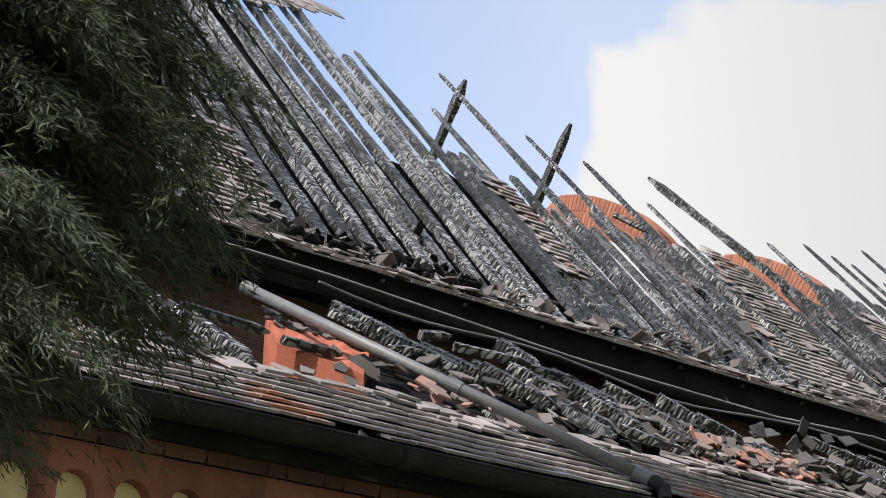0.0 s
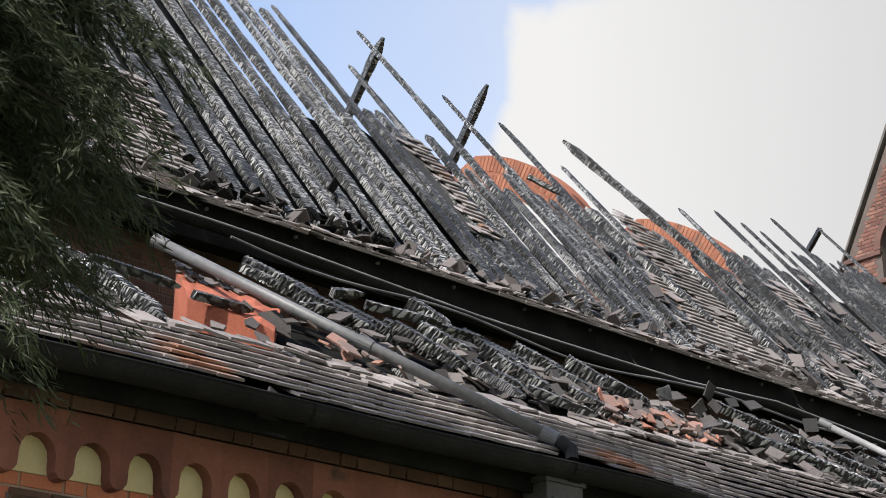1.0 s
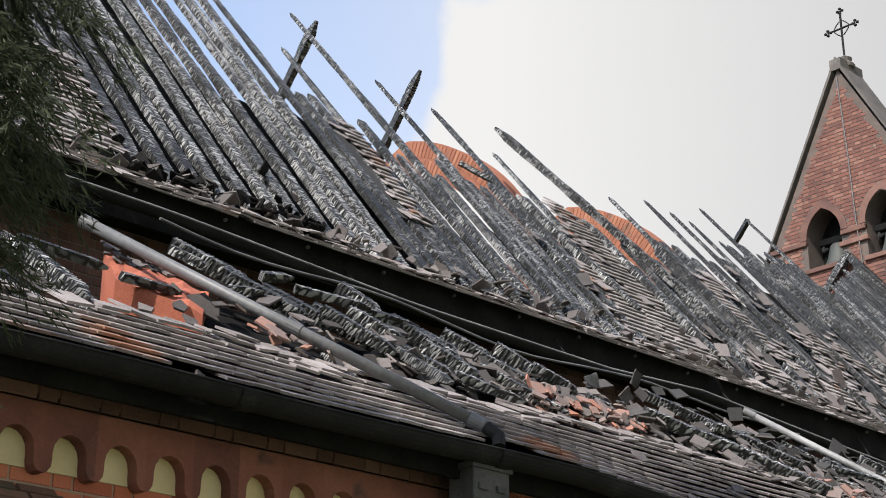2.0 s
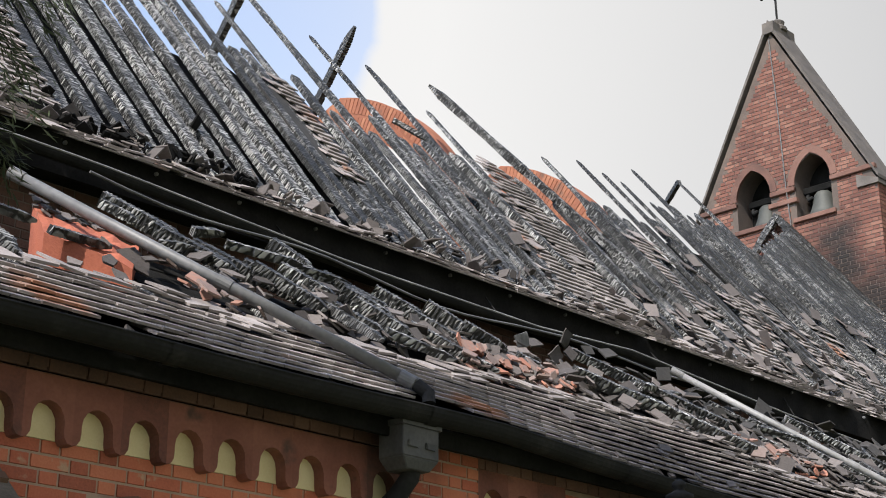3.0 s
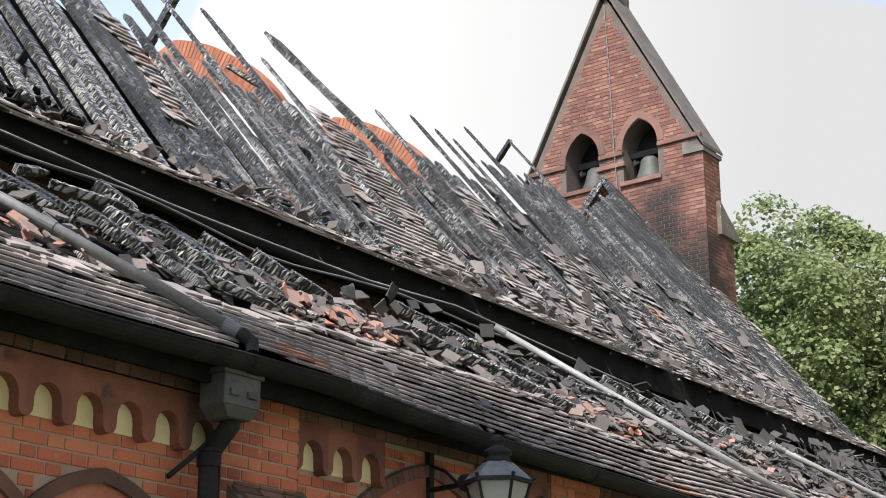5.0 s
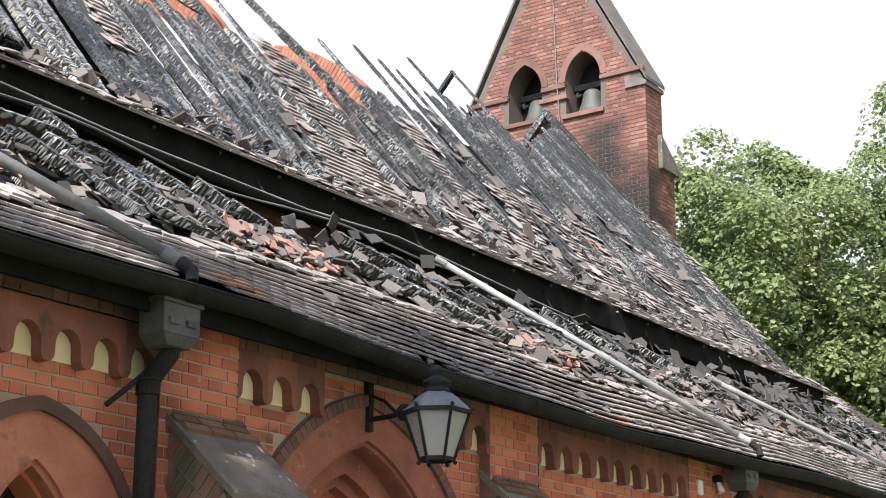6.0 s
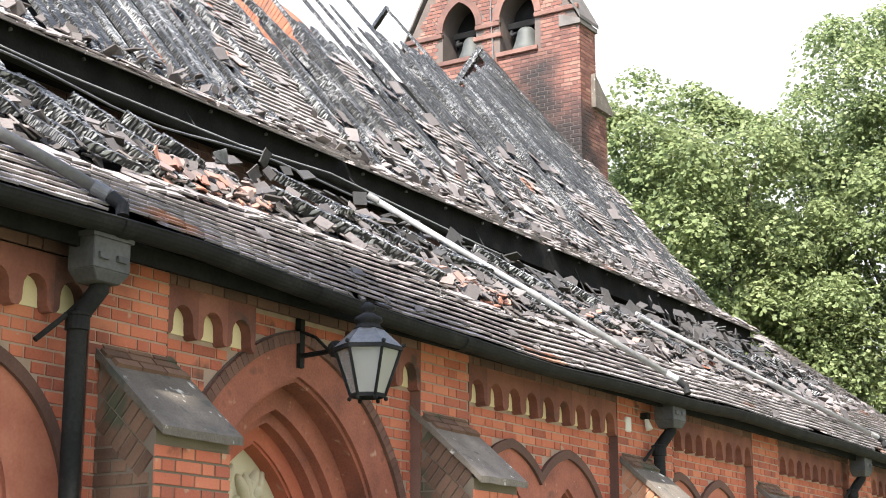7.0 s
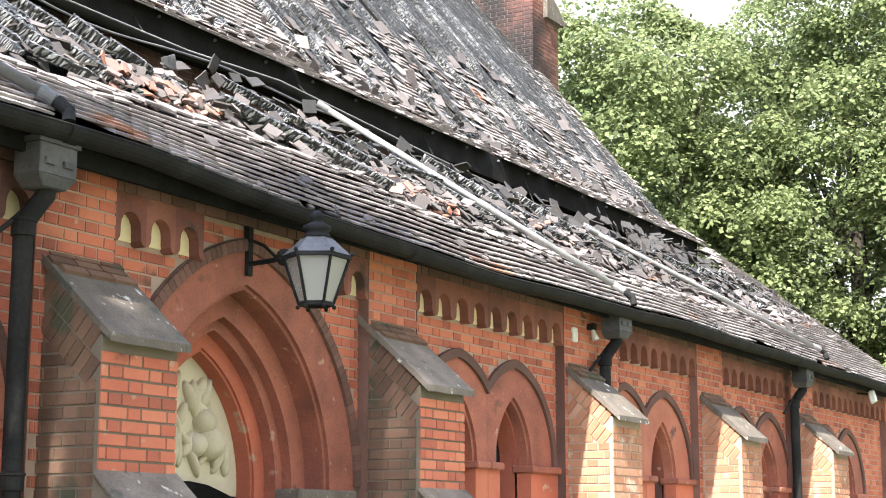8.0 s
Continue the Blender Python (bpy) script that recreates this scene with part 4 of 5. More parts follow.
# scattered slipped tiles on the rafters
SLIPPED = []
for k in range(70):
    x = nrng.uniform(9.5, 24.4) if k % 5 == 0 else nrng.uniform(14.8, 25.0)
    y = 3.6 + abs(nrng.gauss(0, 0.95))
    if y > 6:
        continue
    SLIPPED.append(Matrix.Translation((x, y, nave_z(y) + 0.03)) @ Euler((NAVE + nrng.gauss(0, 0.12), nrng.gauss(0, 0.15), nrng.gauss(0, 0.35))).to_matrix().to_4x4())

# burnt eaves: fascia and soffit under the nave tiles
bm = bmesh.new()
box(bm, X0, WEST - 0.1, 3.33, 3.37, 6.33, 6.66)
nave_fascia = tagged(part("fascia", bm, BLACK), "charred fascia board under the nave eaves", "fascia", kind="structure")
bm = bmesh.new()
lathe(bm, [(0.016, 0.0), (0.018, 0.02), (0.012, 0.03)], sides=8)
bolt = part("bolt", bm, LEAD, nave_fascia, "grey bolt head")
bolt.matrix_basis = Matrix.Translation((2.75, 3.33, 6.60)) @ Euler((math.pi / 2, 0, 0)).to_matrix().to_4x4()
for k in range(1, 25):
    piece("bolt", bolt.data, nave_fascia, Matrix.Translation((2.75 + 0.87 * k, 3.33, 6.60)) @ Euler((math.pi / 2, 0, 0)).to_matrix().to_4x4())["label"] = "grey bolt head"
bm = bmesh.new()
box(bm, X0, WEST - 0.1, 3.374, 3.62, 6.38, 6.41)
tagged(part("soffit", bm, BLACK), "charred soffit under the nave eaves", "soffit", kind="structure")

# nave gutter, hanging loose below the eaves
nave_gutter = thing("nave_gutter", "loose black half-round gutter hanging below the nave eaves", "gutter")
GSAG = [(2.0, 6.47), (6.4, 6.42), (9.0, 6.30), (11.6, 6.28), (13.1, 6.36), (16.2, 6.21), (19.2, 6.11), (22.5, 6.13), (24.25, 6.52)]
gp = [(2.0 + 0.3 * i, 3.12, interp(2.0 + 0.3 * i, GSAG) - 0.03) for i in range(74)]
bm = bmesh.new()
tube(bm, gp, 0.06, 8, arc=(180, 360))
tube(bm, gp, 0.054, 8, arc=(360, 180))
part("trough", bm, IRON, nave_gutter)
# rims in a paler colour, which paints in the sun along the edges
for sgn in (-1, 1):
    bm = bmesh.new()
    tube(bm, [(a, b + sgn * 0.058, c + 0.003) for a, b, c in gp], 0.010, 6)
    part("rim", bm, PALEPIPE, nave_gutter, "gutter rim, pale to stand in for sun on its edge")
for k in range(8):
    bm = bmesh.new()
    x = 3.0 + 2.7 * k
    tube(bm, [(x, 3.34, 6.52), (x, 3.18, interp(x, GSAG) + 0.02)], 0.008, 6)
    part("bracket", bm, IRON, nave_gutter)

# rainwater pipes laid down the aisle roof
def roof_pipe(a, b, r, mat, label):
    d = thing("rainwater_pipe", label, "pipe", group="pipes down the aisle roof")
    lift = 0.11
    def at(p):
        return Vector((p[0], p[1] - sa * lift, aisle_z(p[1]) + ca * lift))
    p, q = at(a), at(b)
    bm = bmesh.new()
    tube(bm, [p, p.lerp(q, 0.5), q], r, 14)
    smooth(part("tube", bm, mat, d))
    for f in (0.0, 0.52, 0.96):
        bm = bmesh.new()
        c = p.lerp(q, f)
        e = p.lerp(q, f + 0.035)
        tube(bm, [c, e], r * 1.16, 14)
        part("socket", bm, mat, d)
    bm = bmesh.new()
    tube(bm, [q, q + (q - p).normalized() * 0.06 + Vector((0, -0.02, -0.03)), q + Vector((0.02, -0.08, -0.13))], r * 1.1, 12)
    part("shoe", bm, IRON, d)


roof_pipe((4.66, 1.47), (6.38, -0.27), 0.037, GREYPIPE, "grey painted rainwater pipe lying down the aisle roof")
roof_pipe((12.1, 1.95), (14.0, -0.36), 0.031, PALEPIPE, "pale scorched rainwater pipe lying down the aisle roof")
roof_pipe((16.66, 1.27), (20.9, -0.15), 0.031, PALEPIPE, "pale scorched rainwater pipe lying down the aisle roof")

# ---- bellcote on the west gable ----
# built round its own centre line, then set out to the end of the ridge
BX = 23.9
SET_OUT = Matrix.Translation(EYE) @ Matrix.Scale(1.0632, 4) @ Matrix.Translation([-v for v in EYE])
bellcote = thing("bellcote", "brick gabled bellcote with two pointed openings holding bells, soot-stained", "bellcote", (BX, 7.45, 0))
CY = 7.45


def yarch(cy, bottom, spring, half, rise):
    return [(cy - half, bottom)] + pointed(cy, spring, half, rise, 10) + [(cy + half, bottom)]


OPEN = [yarch(-0.62, 11.92, 12.57, 0.365, 0.52), yarch(0.62, 11.98, 12.57, 0.365, 0.55)]
body = [(-1.88, 6.8), (1.88, 6.8), (1.88, 12.25), (0.0, 15.75), (-1.88, 12.25)]
holed_x("gable_wall", body, OPEN, 0.0, 0.60, SOOT_MORTAR, bellcote, "bonded brick gable wall")
for s in (-1, 1):
    bm = bmesh.new()
    box(bm, 0.596, 0.98, min(s * 1.88, s * 1.3), max(s * 1.88, s * 1.3), 0.1, 10.75)
    part("lower_stage", bm, SOOT_MORTAR, bellcote)
    bm = bmesh.new()
    hexa(bm, [(0.40, s * 1.97, 10.70), (1.10, s * 1.97, 10.70), (1.10, s * 1.2, 10.70), (0.40, s * 1.2, 10.70), (0.40, s * 1.97, 11.32), (1.10, s * 1.97, 10.78), (1.10, s * 1.2, 10.78), (0.40, s * 1.2, 11.32)])
    bmesh.ops.recalc_face_normals(bm, faces=bm.faces[:])
    part("offset", bm, STONE, bellcote, "sloped stone offset")
    # panel added at the back to make the bell opening dark
    bm = bmesh.new()
    box(bm, 0.50, 0.56, s * 0.62 - 0.20, s * 0.62 + 0.40, 11.9, 13.2)
    part("louvre_board", bm, BLACK, bellcote, "dark panel added behind the bell to blacken the opening")
for s in (-1, 1):
    bm = bmesh.new()
    hexa(bm, [(-0.07, s * 1.93, 12.25), (0.68, s * 1.93, 12.25), (0.68, 0, 15.88), (-0.07, 0, 15.88), (-0.07, s * 1.93, 12.32), (0.68, s * 1.93, 12.32), (0.68, 0, 16.0), (-0.07, 0, 16.0)])
    part("coping", bm, COPING, bellcote, "dark stone gable coping")
    bm = bmesh.new()
    hexa(bm, [(-0.05, s * 1.92, 12.16), (0.65, s * 1.92, 12.16), (0.65, s * 1.5, 12.16), (-0.05, s * 1.5, 12.16), (-0.05, s * 1.92, 12.24), (0.65, s * 1.92, 12.24), (0.65, s * 1.5, 12.4), (-0.05, s * 1.5, 12.4)])
    part("kneeler", bm, COPING, bellcote)
bm = bmesh.new()
box(bm, -0.075, 0.69, -0.12, 0.12, 15.72, 15.95)
lathe(bm, [(0.17, 0), (0.18, 0.06), (0.12, 0.12), (0.14, 0.20), (0.05, 0.26)], (0.3, 0, 15.88), 12)
part("saddle_stone", bm, COPING, bellcote)
bm = bmesh.new()
tube(bm, [(0.3, 0, 16.1), (0.3, 0, 17.12)], 0.022, 8)
tube(bm, [(0.3, -0.30, 16.75), (0.3, 0.30, 16.75)], 0.02, 8)
for p in ((0.3, 0, 17.12), (0.3, -0.30, 16.75), (0.3, 0.30, 16.75)):
    for dy, dz in ((0.05, 0), (-0.05, 0), (0, 0.05), (0, -0.05)):
        bmesh.ops.create_icosphere(bm, subdivisions=1, radius=0.035, matrix=Matrix.Translation((p[0], p[1] + dy, p[2] + dz)))
for dy in (-1, 1):
    for dz in (-1, 1):
        tube(bm, [(0.3, dy * 0.03, 16.75 + dz * 0.16), (0.3, dy * 0.10, 16.75 + dz * 0.10), (0.3, dy * 0.16, 16.75 + dz * 0.03)], 0.012, 6)
part("cross", bm, IRON, bellcote, "wrought-iron finial cross")
for y0, y1, z in ((-1.87, -0.985, 12.50), (-0.255, 0.255, 12.50), (0.985, 1.87, 12.50), (-0.30, 0.30, 12.28)):
    bm = bmesh.new()
    box(bm, -0.055, 0.05, y0, y1, z - 0.05, z + 0.045)
    part("string_course", bevelled(bm, 0.012), DARKBRICK, bellcote)
for cy, z in ((-0.62, 11.92), (0.62, 11.98)):
    bm = bmesh.new()
    box(bm, -0.06, 0.62, cy - 0.43, cy + 0.43, z - 0.09, z)
    part("sill", bevelled(bm, 0.01), DARKBRICK, bellcote)
    o = yarch(cy, z, 12.57, 0.50, 0.69)
    i = yarch(cy, z, 12.57, 0.365, 0.54)
    bm = bmesh.new()
    vs = [[bm.verts.new((x, p[0], p[1])) for p in loop[1:-1]] for loop, x in ((o, 0.0), (o, -0.02), (i, -0.02), (i, 0.04))]
    for k in range(len(vs[0]) - 1):
        for a, b in ((0, 1), (1, 2), (2, 3)):
            bm.faces.new((vs[a][k], vs[a][k + 1], vs[b][k + 1], vs[b][k]))
    bmesh.ops.recalc_face_normals(bm, faces=bm.faces[:])
    part("arch_ring", bm, DARKBRICK, bellcote)
for cy, z in ((-0.66, 12.40), (0.50, 12.44)):
    bell = thing("bell", "dull bronze church bell hung in the bellcote opening", "bell", (BX + 0.28, CY + cy, z), "bellcote bells")
    bm = bmesh.new()
    lathe(bm, [(0.29, -0.48), (0.30, -0.46), (0.26, -0.38), (0.21, -0.25), (0.18, -0.12), (0.165, -0.05), (0.12, 0.0), (0.05, 0.02)], (0, 0, 0.0), 24)
    smooth(part("bell_body", bm, BRONZE, bell))
    bm = bmesh.new()
    box(bm, -0.07, 0.07, -0.37, 0.37, 0.02, 0.15)
    part("headstock", bevelled(bm, 0.015), BLACK, bell, "dark timber headstock")
    bm = bmesh.new()
    tube(bm, [(0, 0.02, -0.1), (0, 0.03, -0.45)], 0.018, 8)
    bmesh.ops.create_icosphere(bm, subdivisions=2, radius=0.045, matrix=Matrix.Translation((0, 0.03, -0.47)))
    part("clapper", bm, IRON, bell)
    bm = bmesh.new()
    tube(bm, [(0.02, 0.28, 0.1), (-0.05, 0.30, -0.05), (-0.12, 0.24, -0.12), (-0.1, 0.16, -0.08)], 0.035, 8)
    part("lever", bm, IRON, bell)
bm = bmesh.new()
tube(bm, [(BX - 0.03, 7.47, 15.6), (BX - 0.03, 7.40, 14.0), (BX - 0.04, 7.36, 12.6), (BX - 0.05, 7.30, 11.6)], 0.011, 6)
tagged(part("lightning_conductor", bm, LEAD), "thin metal conductor strap down the bellcote face", "cable")

for ob in [o for o in scene.objects if o.parent is None and o.name.split(".")[0] in ("bellcote", "bell", "lightning_conductor")]:
    ob.matrix_basis = SET_OUT @ Matrix.Translation(ob.location)

# ---- wall lantern over the door ----
lantern = thing("wall_lantern", "black iron hexagonal lantern on a wall bracket beside the doorway", "lantern", (8.42, -0.70, 0))


def hexring(bm, r0, z0, r1, z1, t=0.0):
    a = [bm.verts.new((r0 * math.cos(math.pi / 3 * k), r0 * math.sin(math.pi / 3 * k), z0)) for k in range(6)]
    b = [bm.verts.new((r1 * math.cos(math.pi / 3 * k), r1 * math.sin(math.pi / 3 * k), z1)) for k in range(6)]
    for k in range(6):
        bm.faces.new((a[k], a[(k + 1) % 6], b[(k + 1) % 6], b[k]))
    return a, b


bm = bmesh.new()
r0, r1 = hexring(bm, 0.225, 3.415, 0.10, 3.53)
bm.faces.new(r0[::-1])
bm.faces.new(r1)
part("hood", bm, LEAD, lantern, "grey sheet-metal hood")
bm = bmesh.new()
lathe(bm, [(0.10, 3.53), (0.085, 3.545), (0.075, 3.57), (0.095, 3.585), (0.09, 3.61), (0.05, 3.63), (0.03, 3.645), (0.05, 3.665), (0.045, 3.69), (0.012, 3.715)], (0, 0, 0), 16)
smooth(part("finial", bm, IRON, lantern))
bm = bmesh.new()
for r, z in ((0.228, 3.40), (0.118, 3.095)):
    a, b = hexring(bm, r, z - 0.012, r, z + 0.014)
    c, d = hexring(bm, r * 0.86, z - 0.012, r * 0.86, z + 0.014)
    for k in range(6):
        bm.faces.new((a[k], c[k], c[(k + 1) % 6], a[(k + 1) % 6]))
        bm.faces.new((b[k], b[(k + 1) % 6], d[(k + 1) % 6], d[k]))
for k in range(6):
    u = (math.cos(math.pi / 3 * k), math.sin(math.pi / 3 * k))
    tube(bm, [(0.215 * u[0], 0.215 * u[1], 3.40), (0.112 * u[0], 0.112 * u[1], 3.095)], 0.011, 6)
    bmesh.ops.create_icosphere(bm, subdivisions=1, radius=0.016, matrix=Matrix.Translation((0.118 * u[0], 0.118 * u[1], 3.075)))
    bmesh.ops.create_icosphere(bm, subdivisions=1, radius=0.016, matrix=Matrix.Translation((0.232 * u[0], 0.232 * u[1], 3.425)))
part("cage", bm, IRON, lantern)
for k in range(6):
    a0, a1 = math.pi / 3 * k, math.pi / 3 * (k + 1)
    bm = bmesh.new()
    q = [(0.205 * math.cos(a0), 0.205 * math.sin(a0), 3.39), (0.205 * math.cos(a1), 0.205 * math.sin(a1), 3.39), (0.108 * math.cos(a1), 0.108 * math.sin(a1), 3.10), (0.108 * math.cos(a0), 0.108 * math.sin(a0), 3.10)]
    n = Vector((math.cos((a0 + a1) / 2), math.sin((a0 + a1) / 2), 0)) * 0.004
    hexa(bm, [tuple(Vector(p) - n) for p in q] + [tuple(Vector(p)) for p in q])
    bmesh.ops.recalc_face_normals(bm, faces=bm.faces[:])
    p = part("pane", bm, glass, lantern, "frosted lantern glass")
    p.visible_shadow = False
bm = bmesh.new()
lathe(bm, [(0.014, 3.12), (0.016, 3.18), (0.014, 3.22), (0.03, 3.25), (0.028, 3.30), (0.012, 3.32)], (0, 0, 0), 12)
part("lamp_bulb", bm, WHITE, lantern, "white unlit bulb")
bm = bmesh.new()
tube(bm, [(0.16, 0.69, 3.44), (0.12, 0.45, 3.44), (0.04, 0.22, 3.44)], 0.018, 8)
tube(bm, [(0.16, 0.69, 3.62), (0.13, 0.52, 3.55), (0.10, 0.40, 3.455)], 0.012, 8)
bmesh.ops.create_icosphere(bm, subdivisions=2, radius=0.06, matrix=Matrix.Translation((0.06, 0.30, 3.44)))
box(bm, 0.135, 0.185, 0.655, 0.70, 3.36, 3.80)
part("bracket", bm, IRON, lantern, "black wall bracket")

# small fittings on the wall
bm = bmesh.new()
box(bm, -0.05, 0.05, -0.115, -0.062, -0.07, 0.07)
sensor = part("alarm_box", bevelled(bm, 0.01), WHITE)
sensor.location = (13.54, 0, 3.50)
tagged(sensor, "small pale grey plastic box on the brick wall", "alarm box")
cams = thing("security_lamp", "small white security lamp under the eaves", "lamp", (13.86, -0.12, 3.58))
bm = bmesh.new()
box(bm, -0.04, 0.04, -0.05, 0.06, 0.0, 0.06)
part("mount", bevelled(bm, 0.008), IRON, cams)
bm = bmesh.new()
tube(bm, [(0, -0.02, 0.0), (0, -0.05, -0.10)], [0.02, 0.035], 10)
part("head", bm, WHITE, cams)
spot = thing("security_lamp", "small white floodlight at the far end of the eaves", "lamp", (22.9, -0.30, 3.66))
bm = bmesh.new()
hexa(bm, [(-0.05, -0.10, -0.10), (0.05, -0.10, -0.10), (0.05, -0.02, -0.14), (-0.05, -0.02, -0.14), (-0.05, -0.06, 0.06), (0.05, -0.06, 0.06), (0.05, 0.02, 0.04), (-0.05, 0.02, 0.04)])
part("head", bevelled(bm, 0.01), WHITE, spot)
bm = bmesh.new()
tube(bm, [(0, 0.0, 0.0), (0, 0.18, 0.02)], 0.015, 8)
part("arm", bm, IRON, spot)

# ---- fallen rubble on the aisle roof ----
drng = random.Random(77)


def shard(size):
    """A broken piece of tile: an uneven four- or five-sided flake."""
    n = drng.choice((4, 4, 5))
    a0 = drng.random() * 6
    pts = [(size * drng.uniform(0.5, 1.0) * math.cos(a0 + 6.283 * k / n), size * drng.uniform(0.5, 1.0) * math.sin(a0 + 6.283 * k / n)) for k in range(n)]
    t = 0.014
    v = [Vector((x, y, 0)) for x, y in pts] + [Vector((x, y, t)) for x, y in pts]
    f = [tuple(range(n - 1, -1, -1)), tuple(range(n, 2 * n))] + [(k, (k + 1) % n, n + (k + 1) % n, n + k) for k in range(n)]
    return v, f


def heap(xa, xb, ya, yb, count, mat, label, size=(0.06, 0.15), depth=0.14, flat=0.30):
    V, Fc = [], []
    for _ in range(count):
        x = drng.uniform(xa, xb)
        y = drng.triangular(ya, yb, (ya * 1.3 + yb * 0.7) / 2)
        v, f = shard(drng.uniform(*size))
        m = Matrix.Translation((x, y, aisle_z(y) - 0.05 + depth * drng.random() ** 1.5)) @ slope_m @ Euler((drng.gauss(0, flat), drng.gauss(0, flat), drng.random() * 6.28)).to_matrix().to_4x4()
        k = len(V)
        V += [m @ p for p in v]
        Fc += [tuple(i + k for i in q) for q in f]
    ob = new("tile_rubble", mesh_from("tile_rubble", V, Fc, mat))
    return tagged(ob, label, "rubble", "rubble on the aisle roof", "stuff")


for xa, xb, ya, yb, n in ((2.8, 5.0, 0.2, 1.0, 90), (5.2, 6.6, 0.3, 1.3, 120), (6.6, 8.2, 0.55, 1.5, 200), (8.2, 9.6, 0.6, 1.6, 240), (9.6, 11.4, 0.3, 1.7, 220), (11.1, 13.0, 0.1, 1.6, 330), (13.0, 15.5, 0.12, 1.45, 380), (15.5, 18.5, 0.15, 1.5, 420), (18.5, 21.5, 0.2, 1.7, 420), (21.5, 25.2, 0.5, 2.2, 420)):
    heap(xa, xb, ya, yb, int(n * (0.3 if xb < 8 else 0.55)), RUBBLE, "broken grey roof tiles heaped on the burnt aisle roof")
for xa, xb, ya, yb, n in ((5.25, 5.75, 0.30, 0.62, 16), (7.9, 9.1, 0.55, 0.95, 60), (11.0, 12.2, 0.30, 0.75, 50), (14.0, 15.2, 0.55, 0.9, 20), (17.0, 18.5, 0.6, 1.0, 16)):
    heap(xa, xb, ya, yb, int(n * 1.5), NEWTILE, "broken orange clay tiles heaped on the burnt aisle roof", (0.04, 0.10), 0.18)
for xa, xb, ya, yb, n in ((11.0, 15.0, 0.9, 2.2, 130), (15.0, 20.0, 1.0, 2.3, 170), (20.0, 25.4, 1.2, 3.0, 260)):
    heap(xa, xb, ya, yb, n, FELT, "scorched black slates and felt sunk into the aisle roof", (0.08, 0.18), 0.10, 0.4)
heap(2.9, 24.4, -0.36, -0.22, 120, RUBBLE, "tile fragments caught along the aisle gutter", (0.03, 0.09), 0.08, 0.25)
heap(5.8, 22.0, -0.2, 0.5, 34, RUBBLE, "loose tile fragments on the aisle tiling", (0.04, 0.10), 0.02, 0.12).location.z = 0.085

# fallen charred timbers
BEAMS = [((3.53, 1.22), (4.02, 0.40), 0.12), ((3.9, 0.75), (5.0, 0.85), 0.06), ((5.55, 1.75), (6.35, 1.05), 0.12), ((5.75, 1.45), (6.6, 0.8), 0.11), ((6.35, 1.25), (7.1, 0.62), 0.13), ((6.75, 1.35), (7.4, 0.85), 0.12),
         ((7.0, 1.75), (7.5, 1.2), 0.13), ((7.2, 1.2), (8.0, 0.72), 0.12), ((7.5, 1.55), (8.2, 1.0), 0.10), ((7.9, 1.6), (8.5, 1.1), 0.13), ((8.5, 1.25), (9.1, 1.0), 0.11), ((9.5, 1.0), (11.2, 0.42), 0.12), ((10.2, 1.6), (11.6, 0.9), 0.10),
         ((12.3, 1.2), (13.3, 0.5), 0.09), ((13.6, 1.6), (15.1, 0.7), 0.09), ((15.6, 1.6), (16.9, 0.7), 0.09), ((17.2, 1.5), (18.6, 0.8), 0.09), ((19.6, 1.6), (21.0, 0.9), 0.10), ((21.5, 1.7), (22.8, 1.1), 0.10), ((22.6, 1.8), (23.8, 1.3), 0.10),
         ((23.2, 1.9), (24.3, 1.5), 0.09)]
broken = []
for a, b, w in BEAMS:
    if a[0] < 9.2 and math.dist(a, b) > 0.6:
        # burnt through into two lengths that have slid apart
        cut, slip = drng.uniform(0.4, 0.6), drng.uniform(-0.10, 0.10)
        mid = (a[0] + (b[0] - a[0]) * cut, a[1] + (b[1] - a[1]) * cut)
        broken += [(a, mid, w * 0.8), ((mid[0] + 0.10, mid[1] + slip), (b[0] + 0.06, b[1] + slip * 1.5), w * 0.75)]
    else:
        broken.append((a, b, w * 0.85))
for a, b, w in broken:
    lift = 0.02 + 0.1 * drng.random()
    ob = timber("charred_beam", (a[0], a[1], aisle_z(a[1]) + lift), (b[0], b[1], aisle_z(b[1]) + lift * 0.6), w, w * 1.15, drng, up=(0, -sa, ca), step=0.017, point=0.12)
    tagged(ob, "fallen charred rafter lying among broken tiles", "beam", "fallen charred timbers")
for k in range(34):
    x, y = drng.uniform(5.4, 24.0), drng.uniform(0.6, 1.7)
    l, a = drng.uniform(0.25, 0.7), drng.gauss(-0.6, 0.7)
    q = (x + l * math.cos(a), y + l * math.sin(a) * 0.8)
    ob = timber("charred_beam", (x, y, aisle_z(y) + drng.uniform(0.0, 0.12)), (q[0], q[1], aisle_z(q[1]) + drng.uniform(0.0, 0.15)), 0.06, 0.07, drng, up=(0, -sa, ca), step=0.025, point=0.15)
    tagged(ob, "short charred timber end among broken tiles", "beam", "fallen charred timbers")
# red brick of the aisle cross wall laid bare
cross = thing("cross_wall", "bright red brick cross wall laid bare under the burnt aisle roof", "wall", kind="structure")
bm = bmesh.new()
RING = [Vector((4.63, 0.92)), Vector((5.11, 0.72)), Vector((5.45, 1.15)), Vector((4.82, 1.38))]
top = []
